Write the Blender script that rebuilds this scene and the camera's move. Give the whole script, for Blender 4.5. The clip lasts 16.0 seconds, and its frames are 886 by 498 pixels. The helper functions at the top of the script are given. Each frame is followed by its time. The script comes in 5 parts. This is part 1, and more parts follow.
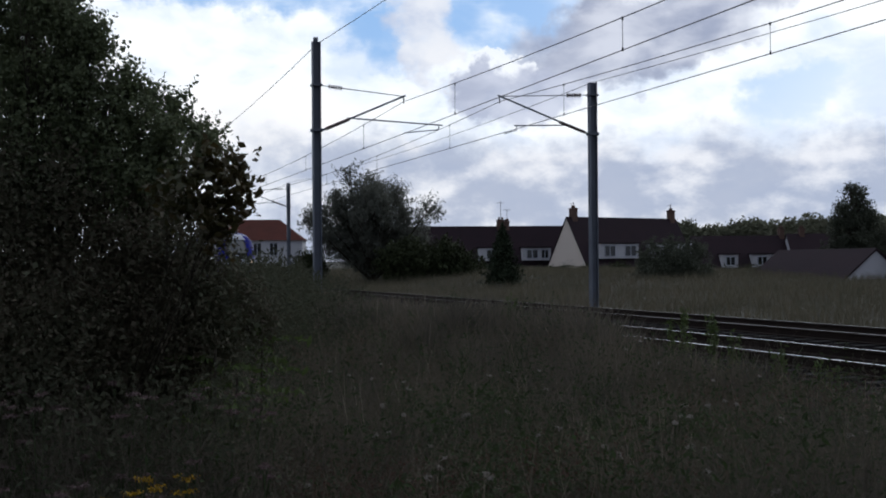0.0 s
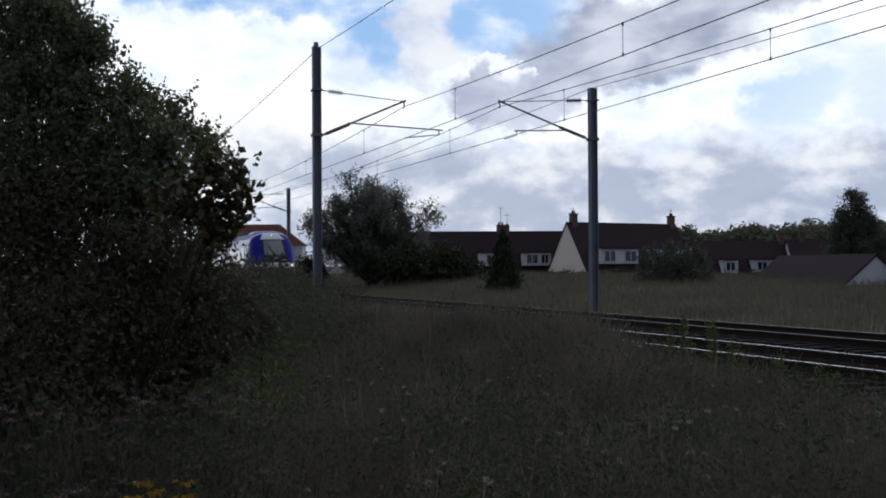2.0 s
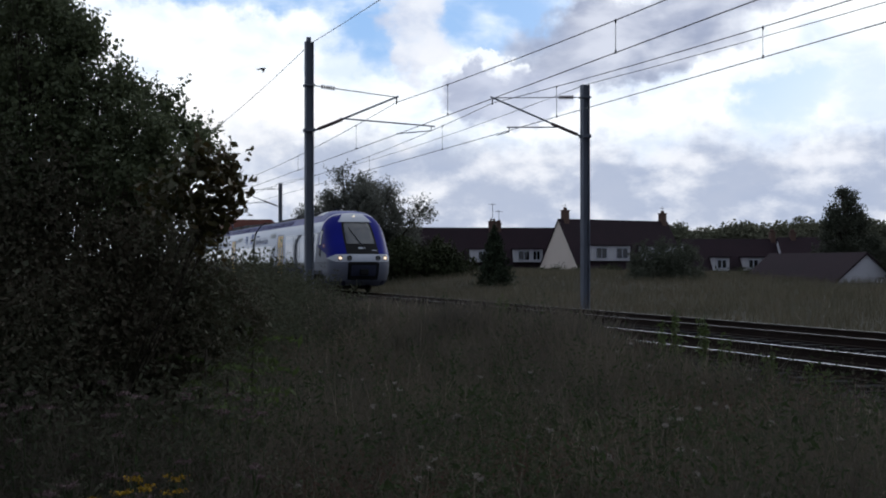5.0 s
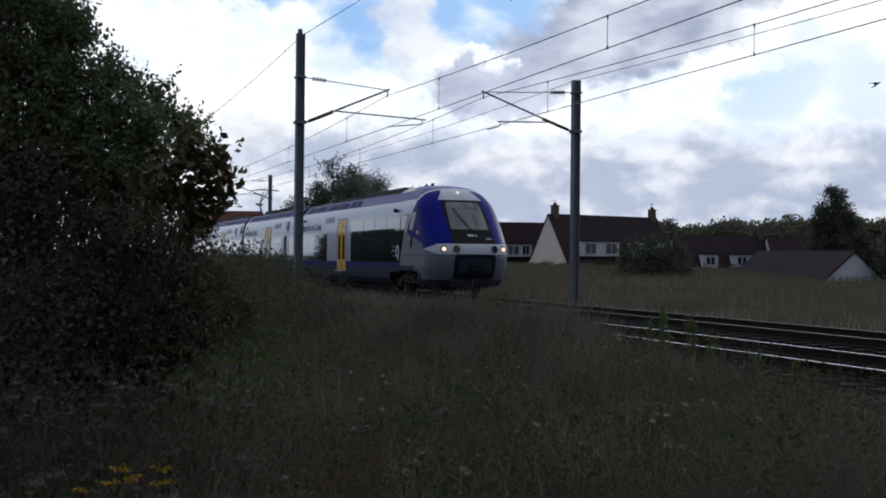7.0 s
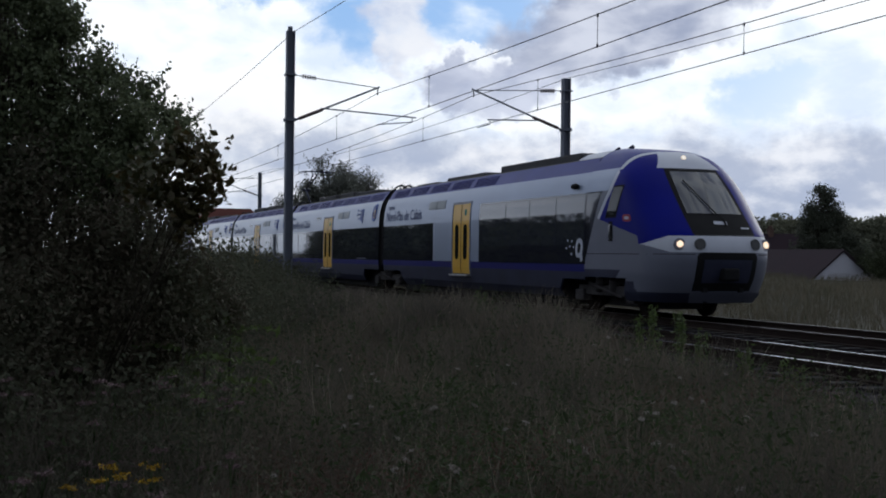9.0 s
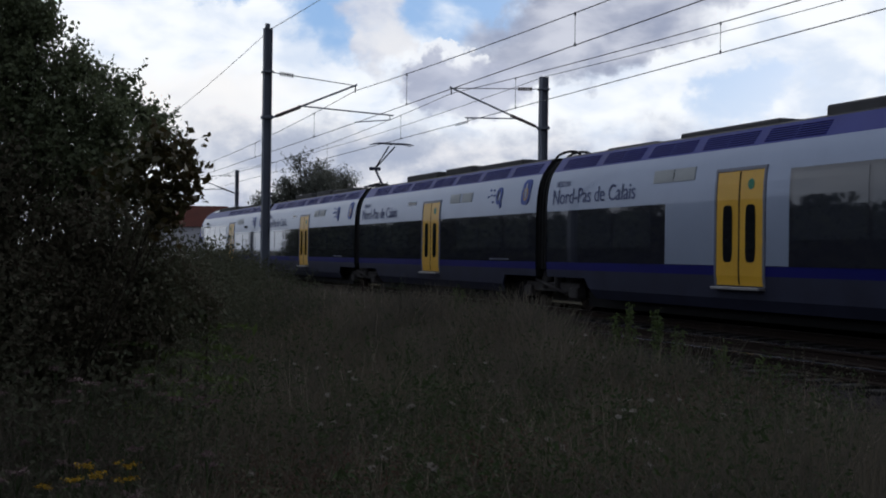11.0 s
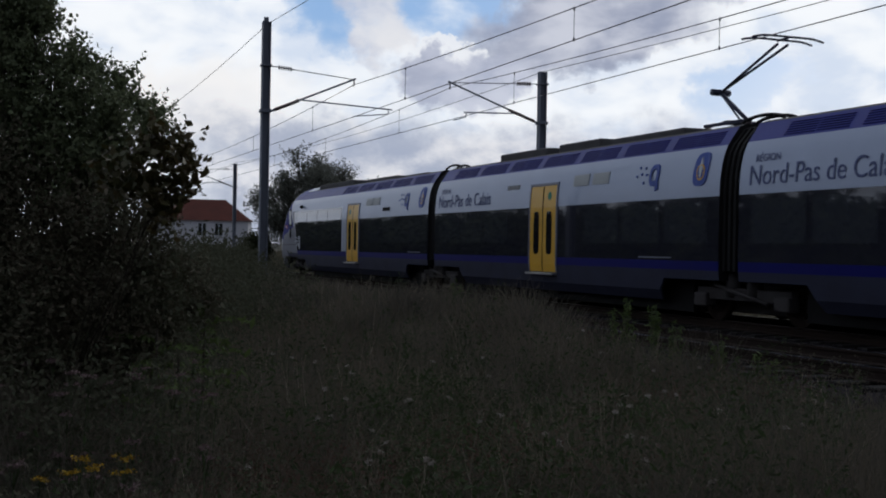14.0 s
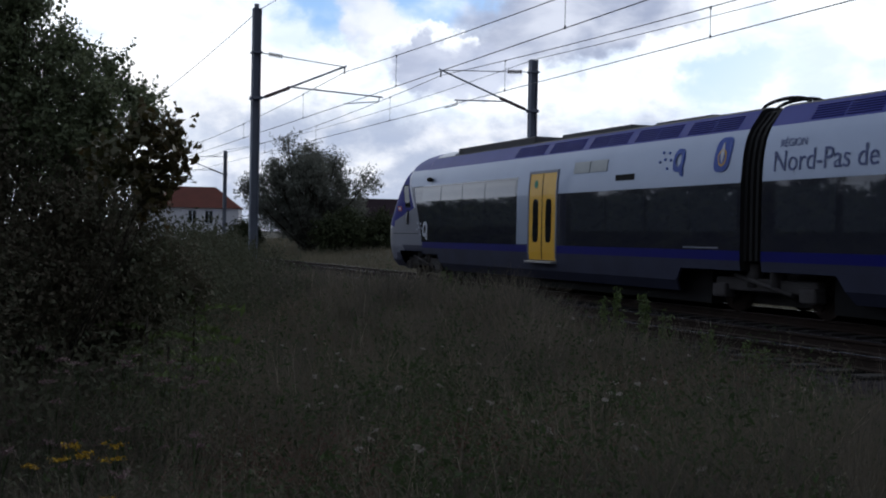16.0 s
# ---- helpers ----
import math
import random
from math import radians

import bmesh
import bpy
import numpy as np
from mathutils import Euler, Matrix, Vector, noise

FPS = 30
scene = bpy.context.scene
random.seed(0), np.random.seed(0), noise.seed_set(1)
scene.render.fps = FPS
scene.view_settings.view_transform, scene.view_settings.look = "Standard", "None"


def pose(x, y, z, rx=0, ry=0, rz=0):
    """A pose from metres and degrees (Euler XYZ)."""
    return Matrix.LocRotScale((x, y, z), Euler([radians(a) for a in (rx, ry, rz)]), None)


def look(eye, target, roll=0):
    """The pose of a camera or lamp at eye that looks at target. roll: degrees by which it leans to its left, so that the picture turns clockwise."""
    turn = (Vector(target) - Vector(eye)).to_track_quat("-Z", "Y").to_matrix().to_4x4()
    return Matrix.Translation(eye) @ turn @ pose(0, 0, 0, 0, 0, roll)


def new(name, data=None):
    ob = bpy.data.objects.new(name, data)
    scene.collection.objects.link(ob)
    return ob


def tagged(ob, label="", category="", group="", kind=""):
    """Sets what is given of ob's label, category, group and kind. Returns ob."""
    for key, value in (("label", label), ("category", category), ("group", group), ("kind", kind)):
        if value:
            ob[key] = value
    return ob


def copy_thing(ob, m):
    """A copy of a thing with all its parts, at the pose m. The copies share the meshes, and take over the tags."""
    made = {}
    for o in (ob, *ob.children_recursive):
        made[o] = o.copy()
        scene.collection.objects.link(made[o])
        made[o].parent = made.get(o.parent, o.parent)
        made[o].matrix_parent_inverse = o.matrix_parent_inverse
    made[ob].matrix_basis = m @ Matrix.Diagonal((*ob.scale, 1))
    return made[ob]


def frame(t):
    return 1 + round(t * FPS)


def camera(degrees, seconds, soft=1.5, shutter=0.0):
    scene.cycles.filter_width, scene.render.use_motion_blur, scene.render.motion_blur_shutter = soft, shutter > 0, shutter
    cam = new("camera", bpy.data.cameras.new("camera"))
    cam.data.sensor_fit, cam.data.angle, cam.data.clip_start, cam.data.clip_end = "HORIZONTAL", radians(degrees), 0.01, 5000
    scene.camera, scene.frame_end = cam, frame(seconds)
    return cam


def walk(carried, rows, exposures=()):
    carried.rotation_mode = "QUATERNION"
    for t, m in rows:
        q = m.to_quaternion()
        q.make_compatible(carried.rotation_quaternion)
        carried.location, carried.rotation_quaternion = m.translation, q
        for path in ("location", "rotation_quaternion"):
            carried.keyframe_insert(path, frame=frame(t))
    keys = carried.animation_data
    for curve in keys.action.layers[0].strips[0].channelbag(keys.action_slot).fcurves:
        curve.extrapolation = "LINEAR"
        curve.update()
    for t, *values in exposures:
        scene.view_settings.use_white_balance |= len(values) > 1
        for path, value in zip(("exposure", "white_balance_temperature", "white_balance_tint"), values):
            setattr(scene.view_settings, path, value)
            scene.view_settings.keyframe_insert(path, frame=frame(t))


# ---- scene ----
cam = camera(40.15, 16.0, soft=1.9, shutter=0.12)
EYE = (0.0, 0.0, 1.354)
# seconds, yaw to the left of +y, pitch, lean
PATH = [(0.0, 71.676, 0.551, -0.452), (0.5, 71.679, 0.612, -0.478), (1.0, 71.735, 0.648, -0.463), (1.5, 71.724, 0.738, -0.417),
        (2.0, 71.675, 0.787, -0.360), (2.5, 71.663, 0.852, -0.350), (3.0, 71.563, 0.835, -0.283), (3.5, 71.603, 0.915, -0.260),
        (4.0, 71.530, 0.870, -0.253), (6.5, 70.888, 0.285, 0.455), (7.0, 70.785, 0.307, 0.593), (7.5, 70.626, 0.315, 0.667),
        (8.0, 70.516, 0.362, 0.755), (8.5, 70.428, 0.332, 0.728), (9.0, 70.300, 0.218, 0.711), (11.5, 69.074, 0.088, 0.825),
        (12.0, 69.065, 0.001, 0.931), (12.5, 69.136, -0.002, 1.002), (13.0, 69.137, 0.078, 1.014), (13.5, 69.065, 0.041, 1.033),
        (14.0, 69.136, -0.122, 1.033), (14.5, 69.260, -0.163, 1.067), (15.0, 69.199, -0.287, 1.073), (15.5, 69.006, -0.483, 1.094),
        (16.0, 68.676, -0.687, 1.159)]


def aim(yaw, pitch, lean):
    a, b = radians(yaw), radians(pitch)
    way = Vector((-math.sin(a) * math.cos(b), math.cos(a) * math.cos(b), math.sin(b)))
    return look(EYE, Vector(EYE) + way, lean)


walk(cam, [(t, aim(a, b, c)) for t, a, b, c in PATH],
     exposures=[(0.0, 0.0, 5900, 8), (4.0, 0.05, 5900, 8), (6.5, 0.08, 5900, 8), (9.0, 0.0, 5880, 8), (11.5, -0.15, 6000, 9), (14.5, -0.22, 6000, 9), (15.5, -0.08, 5950, 9), (16.0, 0.15, 5840, 8)])

# ---------------------------------------------------------------- sky and light
world = bpy.data.worlds.new("sky")
scene.world = world
world.use_nodes = True
WN, WL = world.node_tree.nodes, world.node_tree.links
WN.clear()


def wmath(op, a, b=None, c=None):
    n = WN.new("ShaderNodeMath")
    n.operation = op
    for i, v in enumerate((a, b, c)):
        if v is None:
            continue
        if isinstance(v, (int, float)):
            n.inputs[i].default_value = v
        else:
            WL.new(v, n.inputs[i])
    return n.outputs[0]


def wstep(v, lo, hi):
    n = WN.new("ShaderNodeMapRange")
    n.interpolation_type = "SMOOTHSTEP"
    WL.new(v, n.inputs[0])
    n.inputs[1].default_value, n.inputs[2].default_value = lo, hi
    return n.outputs[0]


def wmix(fac, a, b):
    n = WN.new("ShaderNodeMix")
    n.data_type = "RGBA"
    if isinstance(fac, float):
        n.inputs[0].default_value = fac
    else:
        WL.new(fac, n.inputs[0])
    for i, v in ((6, a), (7, b)):
        if isinstance(v, tuple):
            n.inputs[i].default_value = (*v, 1)
        else:
            WL.new(v, n.inputs[i])
    return n.outputs[2]


coord = WN.new("ShaderNodeTexCoord").outputs["Generated"]
sep = WN.new("ShaderNodeSeparateXYZ")
WL.new(coord, sep.inputs[0])
azim = wmath("MULTIPLY", wmath("ARCTAN2", wmath("MULTIPLY", sep.outputs[0], -1.0), sep.outputs[1]), 57.2958)
elev = wmath("MULTIPLY", wmath("ARCSINE", sep.outputs[2]), 57.2958)
# bearing to the right of the track and height, in degrees
bear = wmath("SUBTRACT", 71.7, azim)


def wnoise(scale, detail, sx, sy, offset, rough=0.55, dist=0.0):
    c = WN.new("ShaderNodeCombineXYZ")
    WL.new(wmath("MULTIPLY", bear, sx), c.inputs[0])
    WL.new(wmath("MULTIPLY", elev, sy), c.inputs[1])
    c.inputs[2].default_value = offset
    n = WN.new("ShaderNodeTexNoise")
    n.inputs["Scale"].default_value, n.inputs["Detail"].default_value = scale, detail
    n.inputs["Roughness"].default_value, n.inputs["Distortion"].default_value = rough, dist
    WL.new(c.outputs[0], n.inputs["Vector"])
    return n.outputs[0]


wob_a, wob_b = wnoise(0.35, 5, 1, 1.2, 3.0), wnoise(0.35, 5, 1, 1.2, 9.0)
puff_a, puff_b = wnoise(1.0, 4, 1, 1.1, 13.0, 0.6), wnoise(1.0, 4, 1, 1.1, 19.0, 0.6)


def wobbled(v, broad_noise, fine_noise, a, b):
    v = wmath("ADD", v, wmath("MULTIPLY", wmath("SUBTRACT", broad_noise, 0.5), a))
    return wmath("ADD", v, wmath("MULTIPLY", wmath("SUBTRACT", fine_noise, 0.5), b))


bw, ew = wobbled(bear, wob_a, puff_a, 5.0, 2.0), wobbled(elev, wob_b, puff_b, 3.2, 1.6)
# heaped clouds keep a tighter, knobbly edge
bh, eh = wobbled(bear, wob_a, puff_a, 1.2, 2.2), wobbled(elev, wob_b, puff_b, 0.8, 1.8)


def cloud(cx, cy, rx, ry, edge=0.5, tilt=0.0, heaped=False):
    """A soft cloud at a bearing and height, with its two radii and the rise of its long axis."""
    du = wmath("SUBTRACT", bh if heaped else bw, cx)
    dv = wmath("SUBTRACT", eh if heaped else ew, cy)
    if tilt:
        dv = wmath("SUBTRACT", dv, wmath("MULTIPLY", du, tilt))
    u, v = wmath("DIVIDE", du, rx), wmath("DIVIDE", dv, ry)
    r = wmath("ADD", wmath("MULTIPLY", u, u), wmath("MULTIPLY", v, v))
    return wstep(r, 1.0 + edge, 1.0 - edge)


def most(*vs):
    out = vs[0]
    for v in vs[1:]:
        out = wmath("MAXIMUM", out, v)
    return out


nishita = WN.new("ShaderNodeTexSky")
nishita.sky_type, nishita.sun_disc = "NISHITA", False
nishita.sun_elevation, nishita.sun_rotation = radians(14), radians(-38)
skyc = WN.new("ShaderNodeVectorMath")
skyc.operation = "SCALE"
WL.new(nishita.outputs[0], skyc.inputs[0])
skyc.inputs["Scale"].default_value = 0.10
skyblue = wmix(0.7, skyc.outputs[0], (0.33, 0.57, 0.98))
fine, broad, veil = wnoise(0.38, 7, 0.7, 1.3, 1.0, 0.52, 0.2), wnoise(0.16, 4, 0.7, 1.6, 5.0), wnoise(0.42, 7, 0.75, 1.25, 7.0, 0.56)
# thin bright cloud over a blue sky, warmer towards the sun
bright = wmix(wstep(fine, 0.30, 0.60), (0.88, 0.93, 1.02), (1.22, 1.19, 1.15))
bright = wmix(wmath("MULTIPLY", cloud(-9.0, 6.6, 4.5, 1.8, 0.9), 0.6), bright, (1.18, 1.08, 0.98))
holes = most(cloud(-9.0, 12.9, 8.0, 1.4, 0.8, -0.06), cloud(2.6, 11.6, 3.6, 2.0, 0.8), cloud(16.6, 7.6, 2.4, 1.0, 0.8, 0.25), cloud(-2.6, 10.8, 2.2, 1.8, 0.9),
             wmath("MULTIPLY", wstep(broad, 0.60, 0.72), wstep(elev, 14.0, 20.0)))
base = wmix(wmath("MULTIPLY", holes, wstep(fine, 0.86, 0.46)), bright, skyblue)
# pale upright veil
veil_col = most(cloud(-0.8, 12.0, 1.5, 2.4, 0.8), cloud(-0.4, 9.8, 1.2, 1.6, 0.8))
base = wmix(wmath("MULTIPLY", veil_col, 0.8), base, wmix(wstep(fine, 0.35, 0.6), (0.70, 0.70, 0.78), (0.98, 0.93, 0.91)))
# broad grey mass, its long edge rising
mass = most(cloud(9.4, 10.6, 5.6, 1.7, 0.6, 0.10), cloud(7.4, 9.0, 3.2, 1.5, 0.6), cloud(14.5, 12.4, 5.0, 1.3, 0.7, 0.12), cloud(11.2, 9.6, 3.0, 1.2, 0.7, 0.2),
            wmath("MULTIPLY", wstep(broad, 0.46, 0.60), wstep(elev, 15.0, 24.0)))
mass_tone = wmix(wstep(fine, 0.36, 0.66), (0.38, 0.40, 0.51), (0.74, 0.73, 0.79))
base = wmix(wmath("MULTIPLY", mass, 0.92), base, mass_tone)
# heaped cloud: bright crown, grey body set lower
crown = most(cloud(2.2, 8.9, 1.25, 0.95, 0.22, 0, True), cloud(3.5, 8.7, 1.0, 0.75, 0.25, 0, True), cloud(1.0, 7.9, 0.9, 0.7, 0.3, 0, True), cloud(2.4, 9.4, 0.75, 0.6, 0.25, 0, True))
base = wmix(wmath("MULTIPLY", crown, 0.9), base, (1.10, 1.07, 1.05))
body = most(cloud(2.2, 7.7, 2.0, 1.25, 0.45, 0, True), cloud(4.3, 7.6, 2.2, 1.2, 0.6, 0.1, True), cloud(1.9, 8.7, 0.7, 0.8, 0.5, 0, True))
base = wmix(wmath("MULTIPLY", body, 0.85), base, wmix(wstep(fine, 0.34, 0.66), (0.42, 0.44, 0.56), (0.70, 0.70, 0.79)))
# low cloud bank with bright gaps
low = wmath("MULTIPLY", wstep(ew, 6.7, 4.6), wstep(bw, -13.0, -6.0))
low_tone = wmix(wstep(veil, 0.42, 0.70), (0.45, 0.48, 0.59), (1.0, 0.95, 0.93))
base = wmix(wmath("MULTIPLY", low, 0.88), base, low_tone)
# unseen sky left and behind the viewer is dimmed to darken train and meadow
base = wmix(wmath("MULTIPLY", wstep(bear, -20.5, -31.0), 0.85), base, wmix(wstep(broad, 0.35, 0.65), (0.37, 0.40, 0.48), (0.58, 0.60, 0.67)))
back = wstep(sep.outputs[0], -0.15, 0.55)
base = wmix(wmath("MULTIPLY", back, 0.8), base, wmix(wstep(broad, 0.35, 0.65), (0.15, 0.17, 0.23), (0.34, 0.36, 0.42)))
bg = WN.new("ShaderNodeBackground")
WL.new(base, bg.inputs[0])
bg.inputs[1].default_value = 0.92
WL.new(bg.outputs[0], WN.new("ShaderNodeOutputWorld").inputs[0])

sun = new("sun", bpy.data.lights.new("sun", "SUN"))
sun.data.energy, sun.data.angle, sun.data.color = 0.5, radians(12), (1.0, 0.93, 0.82)
sun.matrix_world = look((-40, 55, 22), (0, 0, 0))

# ---------------------------------------------------------------- materials


def mat(name, colour, rough=0.8, metal=0.0, second=None, scale=4.0, amount=0.35, bump=0.0, fine=40.0, coat=0.0, island=0.0, through_light=0.0, spec=0.18):
    """A procedural surface: two colours mixed by noise at two scales, with fine relief."""
    m = bpy.data.materials.new(name)
    m.use_nodes = True
    nodes, links = m.node_tree.nodes, m.node_tree.links
    bsdf = nodes["Principled BSDF"]
    bsdf.inputs["Roughness"].default_value, bsdf.inputs["Metallic"].default_value = rough, metal
    bsdf.inputs["Coat Weight"].default_value = coat
    bsdf.inputs["Specular IOR Level"].default_value = spec
    tc = nodes.new("ShaderNodeTexCoord").outputs["Object"]
    big, small = nodes.new("ShaderNodeTexNoise"), nodes.new("ShaderNodeTexNoise")
    for n, s in ((big, scale), (small, fine)):
        links.new(tc, n.inputs["Vector"])
        n.inputs["Scale"].default_value, n.inputs["Detail"].default_value = s, 4
    add = nodes.new("ShaderNodeMath")
    add.operation = "MULTIPLY_ADD"
    links.new(small.outputs[0], add.inputs[0])
    add.inputs[1].default_value = 0.5
    links.new(big.outputs[0], add.inputs[2])
    fac = nodes.new("ShaderNodeMapRange")
    links.new(add.outputs[0], fac.inputs[0])
    fac.inputs[1].default_value, fac.inputs[2].default_value = 0.5, 1.0
    fac.inputs[4].default_value = min(1.0, amount * 2)
    out = fac.outputs[0]
    if island:
        g = nodes.new("ShaderNodeNewGeometry")
        mul = nodes.new("ShaderNodeMath")
        mul.operation = "MULTIPLY_ADD"
        links.new(g.outputs["Random Per Island"], mul.inputs[0])
        mul.inputs[1].default_value = island
        links.new(out, mul.inputs[2])
        mul.use_clamp = True
        out = mul.outputs[0]
    mix = nodes.new("ShaderNodeMix")
    mix.data_type = "RGBA"
    second = second or tuple(c * 0.6 for c in colour)
    mix.inputs[6].default_value, mix.inputs[7].default_value = (*colour, 1), (*second, 1)
    links.new(out, mix.inputs[0])
    links.new(mix.outputs[2], bsdf.inputs["Base Color"])
    if bump:
        b = nodes.new("ShaderNodeBump")
        b.inputs["Strength"].default_value, b.inputs["Distance"].default_value = bump, 0.02
        links.new(small.outputs[0], b.inputs["Height"])
        links.new(b.outputs[0], bsdf.inputs["Normal"])
    if through_light:
        tr = nodes.new("ShaderNodeBsdfTranslucent")
        links.new(mix.outputs[2], tr.inputs[0])
        ms = nodes.new("ShaderNodeMixShader")
        ms.inputs[0].default_value = through_light
        links.new(bsdf.outputs[0], ms.inputs[1])
        links.new(tr.outputs[0], ms.inputs[2])
        links.new(ms.outputs[0], nodes["Material Output"].inputs[0])
    return m


def glow(name, colour, strength):
    m = bpy.data.materials.new(name)
    m.use_nodes = True
    b = m.node_tree.nodes["Principled BSDF"]
    b.inputs["Base Color"].default_value = (*colour, 1)
    b.inputs["Emission Color"].default_value, b.inputs["Emission Strength"].default_value = (*colour, 1), strength
    return m


M_SOIL = mat("soil_and_moss", (0.028, 0.027, 0.019), 0.95, second=(0.042, 0.039, 0.029), scale=0.4, bump=0.6, fine=9)
M_GRASS = mat("meadow_grass", (0.038, 0.047, 0.026), 0.8, second=(0.122, 0.103, 0.074), scale=0.45, amount=0.5, fine=2.0, island=0.4, through_light=0.3, spec=0.2)
M_DRY = mat("dry_grass", (0.168, 0.146, 0.112), 0.85, second=(0.060, 0.056, 0.048), scale=0.6, island=0.6, through_light=0.38, spec=0.2)
M_BANK = mat("bank_grass_straw", (0.158, 0.140, 0.096), 0.85, second=(0.070, 0.068, 0.048), scale=0.25, island=0.6, through_light=0.35, spec=0.2)
M_STRAW = mat("pale_straw", (0.34, 0.30, 0.23), 0.8, second=(0.20, 0.175, 0.135), scale=1.0, island=0.6, through_light=0.2)
M_HERB = mat("herb_leaf", (0.052, 0.078, 0.030), 0.75, second=(0.030, 0.042, 0.020), scale=2.0, island=0.6, through_light=0.35, spec=0.1)
M_FERN = mat("bright_green_leaf", (0.088, 0.124, 0.036), 0.6, second=(0.062, 0.086, 0.030), scale=2.0, island=0.6, through_light=0.35, spec=0.15)
M_UMBEL = mat("white_umbel", (0.30, 0.29, 0.27), 0.8, second=(0.25, 0.22, 0.20), scale=6, island=0.6)
M_UMBEL_DARK = mat("faded_purple_umbel", (0.20, 0.145, 0.15), 0.85, second=(0.10, 0.066, 0.066), scale=6, island=0.6)
M_TANSY = mat("yellow_flower", (0.38, 0.25, 0.015), 0.7, second=(0.22, 0.13, 0.01), scale=20, island=0.6)
M_BUSHLEAF = mat("dark_bush_leaf", (0.060, 0.076, 0.042), 0.7, second=(0.100, 0.118, 0.058), scale=0.7, island=0.6, through_light=0.28, spec=0.25)
M_PEARLEAF = mat("broad_bush_leaf", (0.035, 0.046, 0.015), 0.5, second=(0.060, 0.040, 0.016), scale=1.4, island=0.5, through_light=0.22, spec=0.3)
M_RUSTLEAF = mat("reddish_bush_leaf", (0.086, 0.064, 0.048), 0.8, second=(0.062, 0.068, 0.042), scale=1.0, island=0.6, through_light=0.2, spec=0.2)
M_TREELEAF = mat("grey_green_leaf", (0.052, 0.060, 0.042), 0.8, second=(0.082, 0.090, 0.066), scale=0.5, island=0.5, through_light=0.25, spec=0.2)
# round tree's leaves are coloured paler to give the haze before them
M_HAZYLEAF = mat("hazy_tree_leaf", (0.105, 0.113, 0.096), 0.8, second=(0.145, 0.150, 0.128), scale=0.5, island=0.5, through_light=0.42, spec=0.2)
M_NETTLE = mat("nettle_leaf", (0.046, 0.056, 0.034), 0.8, second=(0.070, 0.070, 0.048), scale=0.8, island=0.6, through_light=0.3, spec=0.1)
M_SORREL = mat("reddish_sorrel", (0.105, 0.050, 0.040), 0.85, second=(0.070, 0.044, 0.034), scale=2, island=0.6, through_light=0.25)
# distance haze is put into this leaf colour, paler and greyer
M_FARLEAF = mat("hazed_wood_leaf", (0.11, 0.12, 0.08), 0.8, second=(0.15, 0.15, 0.105), scale=0.08, island=0.6, through_light=0.2, spec=0.1)
M_NEEDLE = mat("conifer_needles", (0.020, 0.030, 0.018), 0.8, second=(0.035, 0.045, 0.026), scale=1.0, island=0.5, spec=0.1)
M_BARK = mat("bark", (0.030, 0.024, 0.018), 0.95, second=(0.050, 0.042, 0.034), scale=6, bump=0.6)
M_BALLAST = mat("ballast_stone", (0.030, 0.026, 0.029), 0.95, second=(0.016, 0.014, 0.016), scale=1.2, island=0.5, bump=0.8, fine=24, spec=0.05)
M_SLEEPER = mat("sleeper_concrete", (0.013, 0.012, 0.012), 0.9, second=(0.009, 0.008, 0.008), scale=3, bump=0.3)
M_RAILTOP = mat("polished_rail_head", (0.36, 0.36, 0.40), 0.22, 1.0, second=(0.45, 0.43, 0.43), scale=2)
M_RAILDULL = mat("dull_rail_head", (0.15, 0.145, 0.15), 0.5, 0.9, second=(0.11, 0.10, 0.10), scale=2)
M_RUST = mat("rusty_rail_web", (0.022, 0.014, 0.011), 0.9, 0.1, second=(0.014, 0.010, 0.009), scale=5, bump=0.3)
M_MAST = mat("weathered_blue_grey_steel", (0.135, 0.150, 0.185), 0.6, 0.25, second=(0.085, 0.092, 0.115), scale=1.5, bump=0.15)
M_WIRE = mat("dark_wire", (0.10, 0.10, 0.11), 0.5, 0.7)
M_INSUL = mat("brown_insulator", (0.10, 0.075, 0.07), 0.35, second=(0.06, 0.045, 0.04))
M_SILVER = mat("silver_white_paint", (0.25, 0.295, 0.40), 0.30, 0.35, second=(0.21, 0.25, 0.34), scale=0.8, amount=0.35, spec=0.45, coat=0.3)
M_GREY = mat("mid_grey_paint", (0.125, 0.134, 0.175), 0.42, 0.1, second=(0.095, 0.102, 0.132), scale=0.9, amount=0.35, spec=0.3, coat=0.12)
M_BLUE = mat("deep_blue_paint", (0.004, 0.007, 0.17), 0.42, second=(0.003, 0.005, 0.12), scale=0.9, spec=0.05)
M_FAIRING = mat("roof_fairing_blue", (0.026, 0.034, 0.20), 0.45, second=(0.018, 0.024, 0.15), scale=1.2, spec=0.1, coat=0.08)
M_STRIPE = mat("dark_blue_stripe", (0.006, 0.007, 0.11), 0.5, second=(0.005, 0.006, 0.08), scale=1, spec=0.06)
M_GLASSBAND = mat("tinted_window_band", (0.016, 0.017, 0.026), 0.05, second=(0.021, 0.022, 0.031), scale=0.8, spec=0.5, coat=0.8)
M_PANE = mat("dark_glass", (0.010, 0.011, 0.014), 0.03, second=(0.010, 0.011, 0.014), spec=0.5)
M_SCREEN = mat("windscreen_glass", (0.030, 0.036, 0.048), 0.05, second=(0.026, 0.030, 0.040), spec=0.5, coat=0.2)
M_TRAINPANE = mat("train_window_glass", (0.030, 0.034, 0.044), 0.03, second=(0.026, 0.029, 0.038), spec=0.5, coat=1.0)
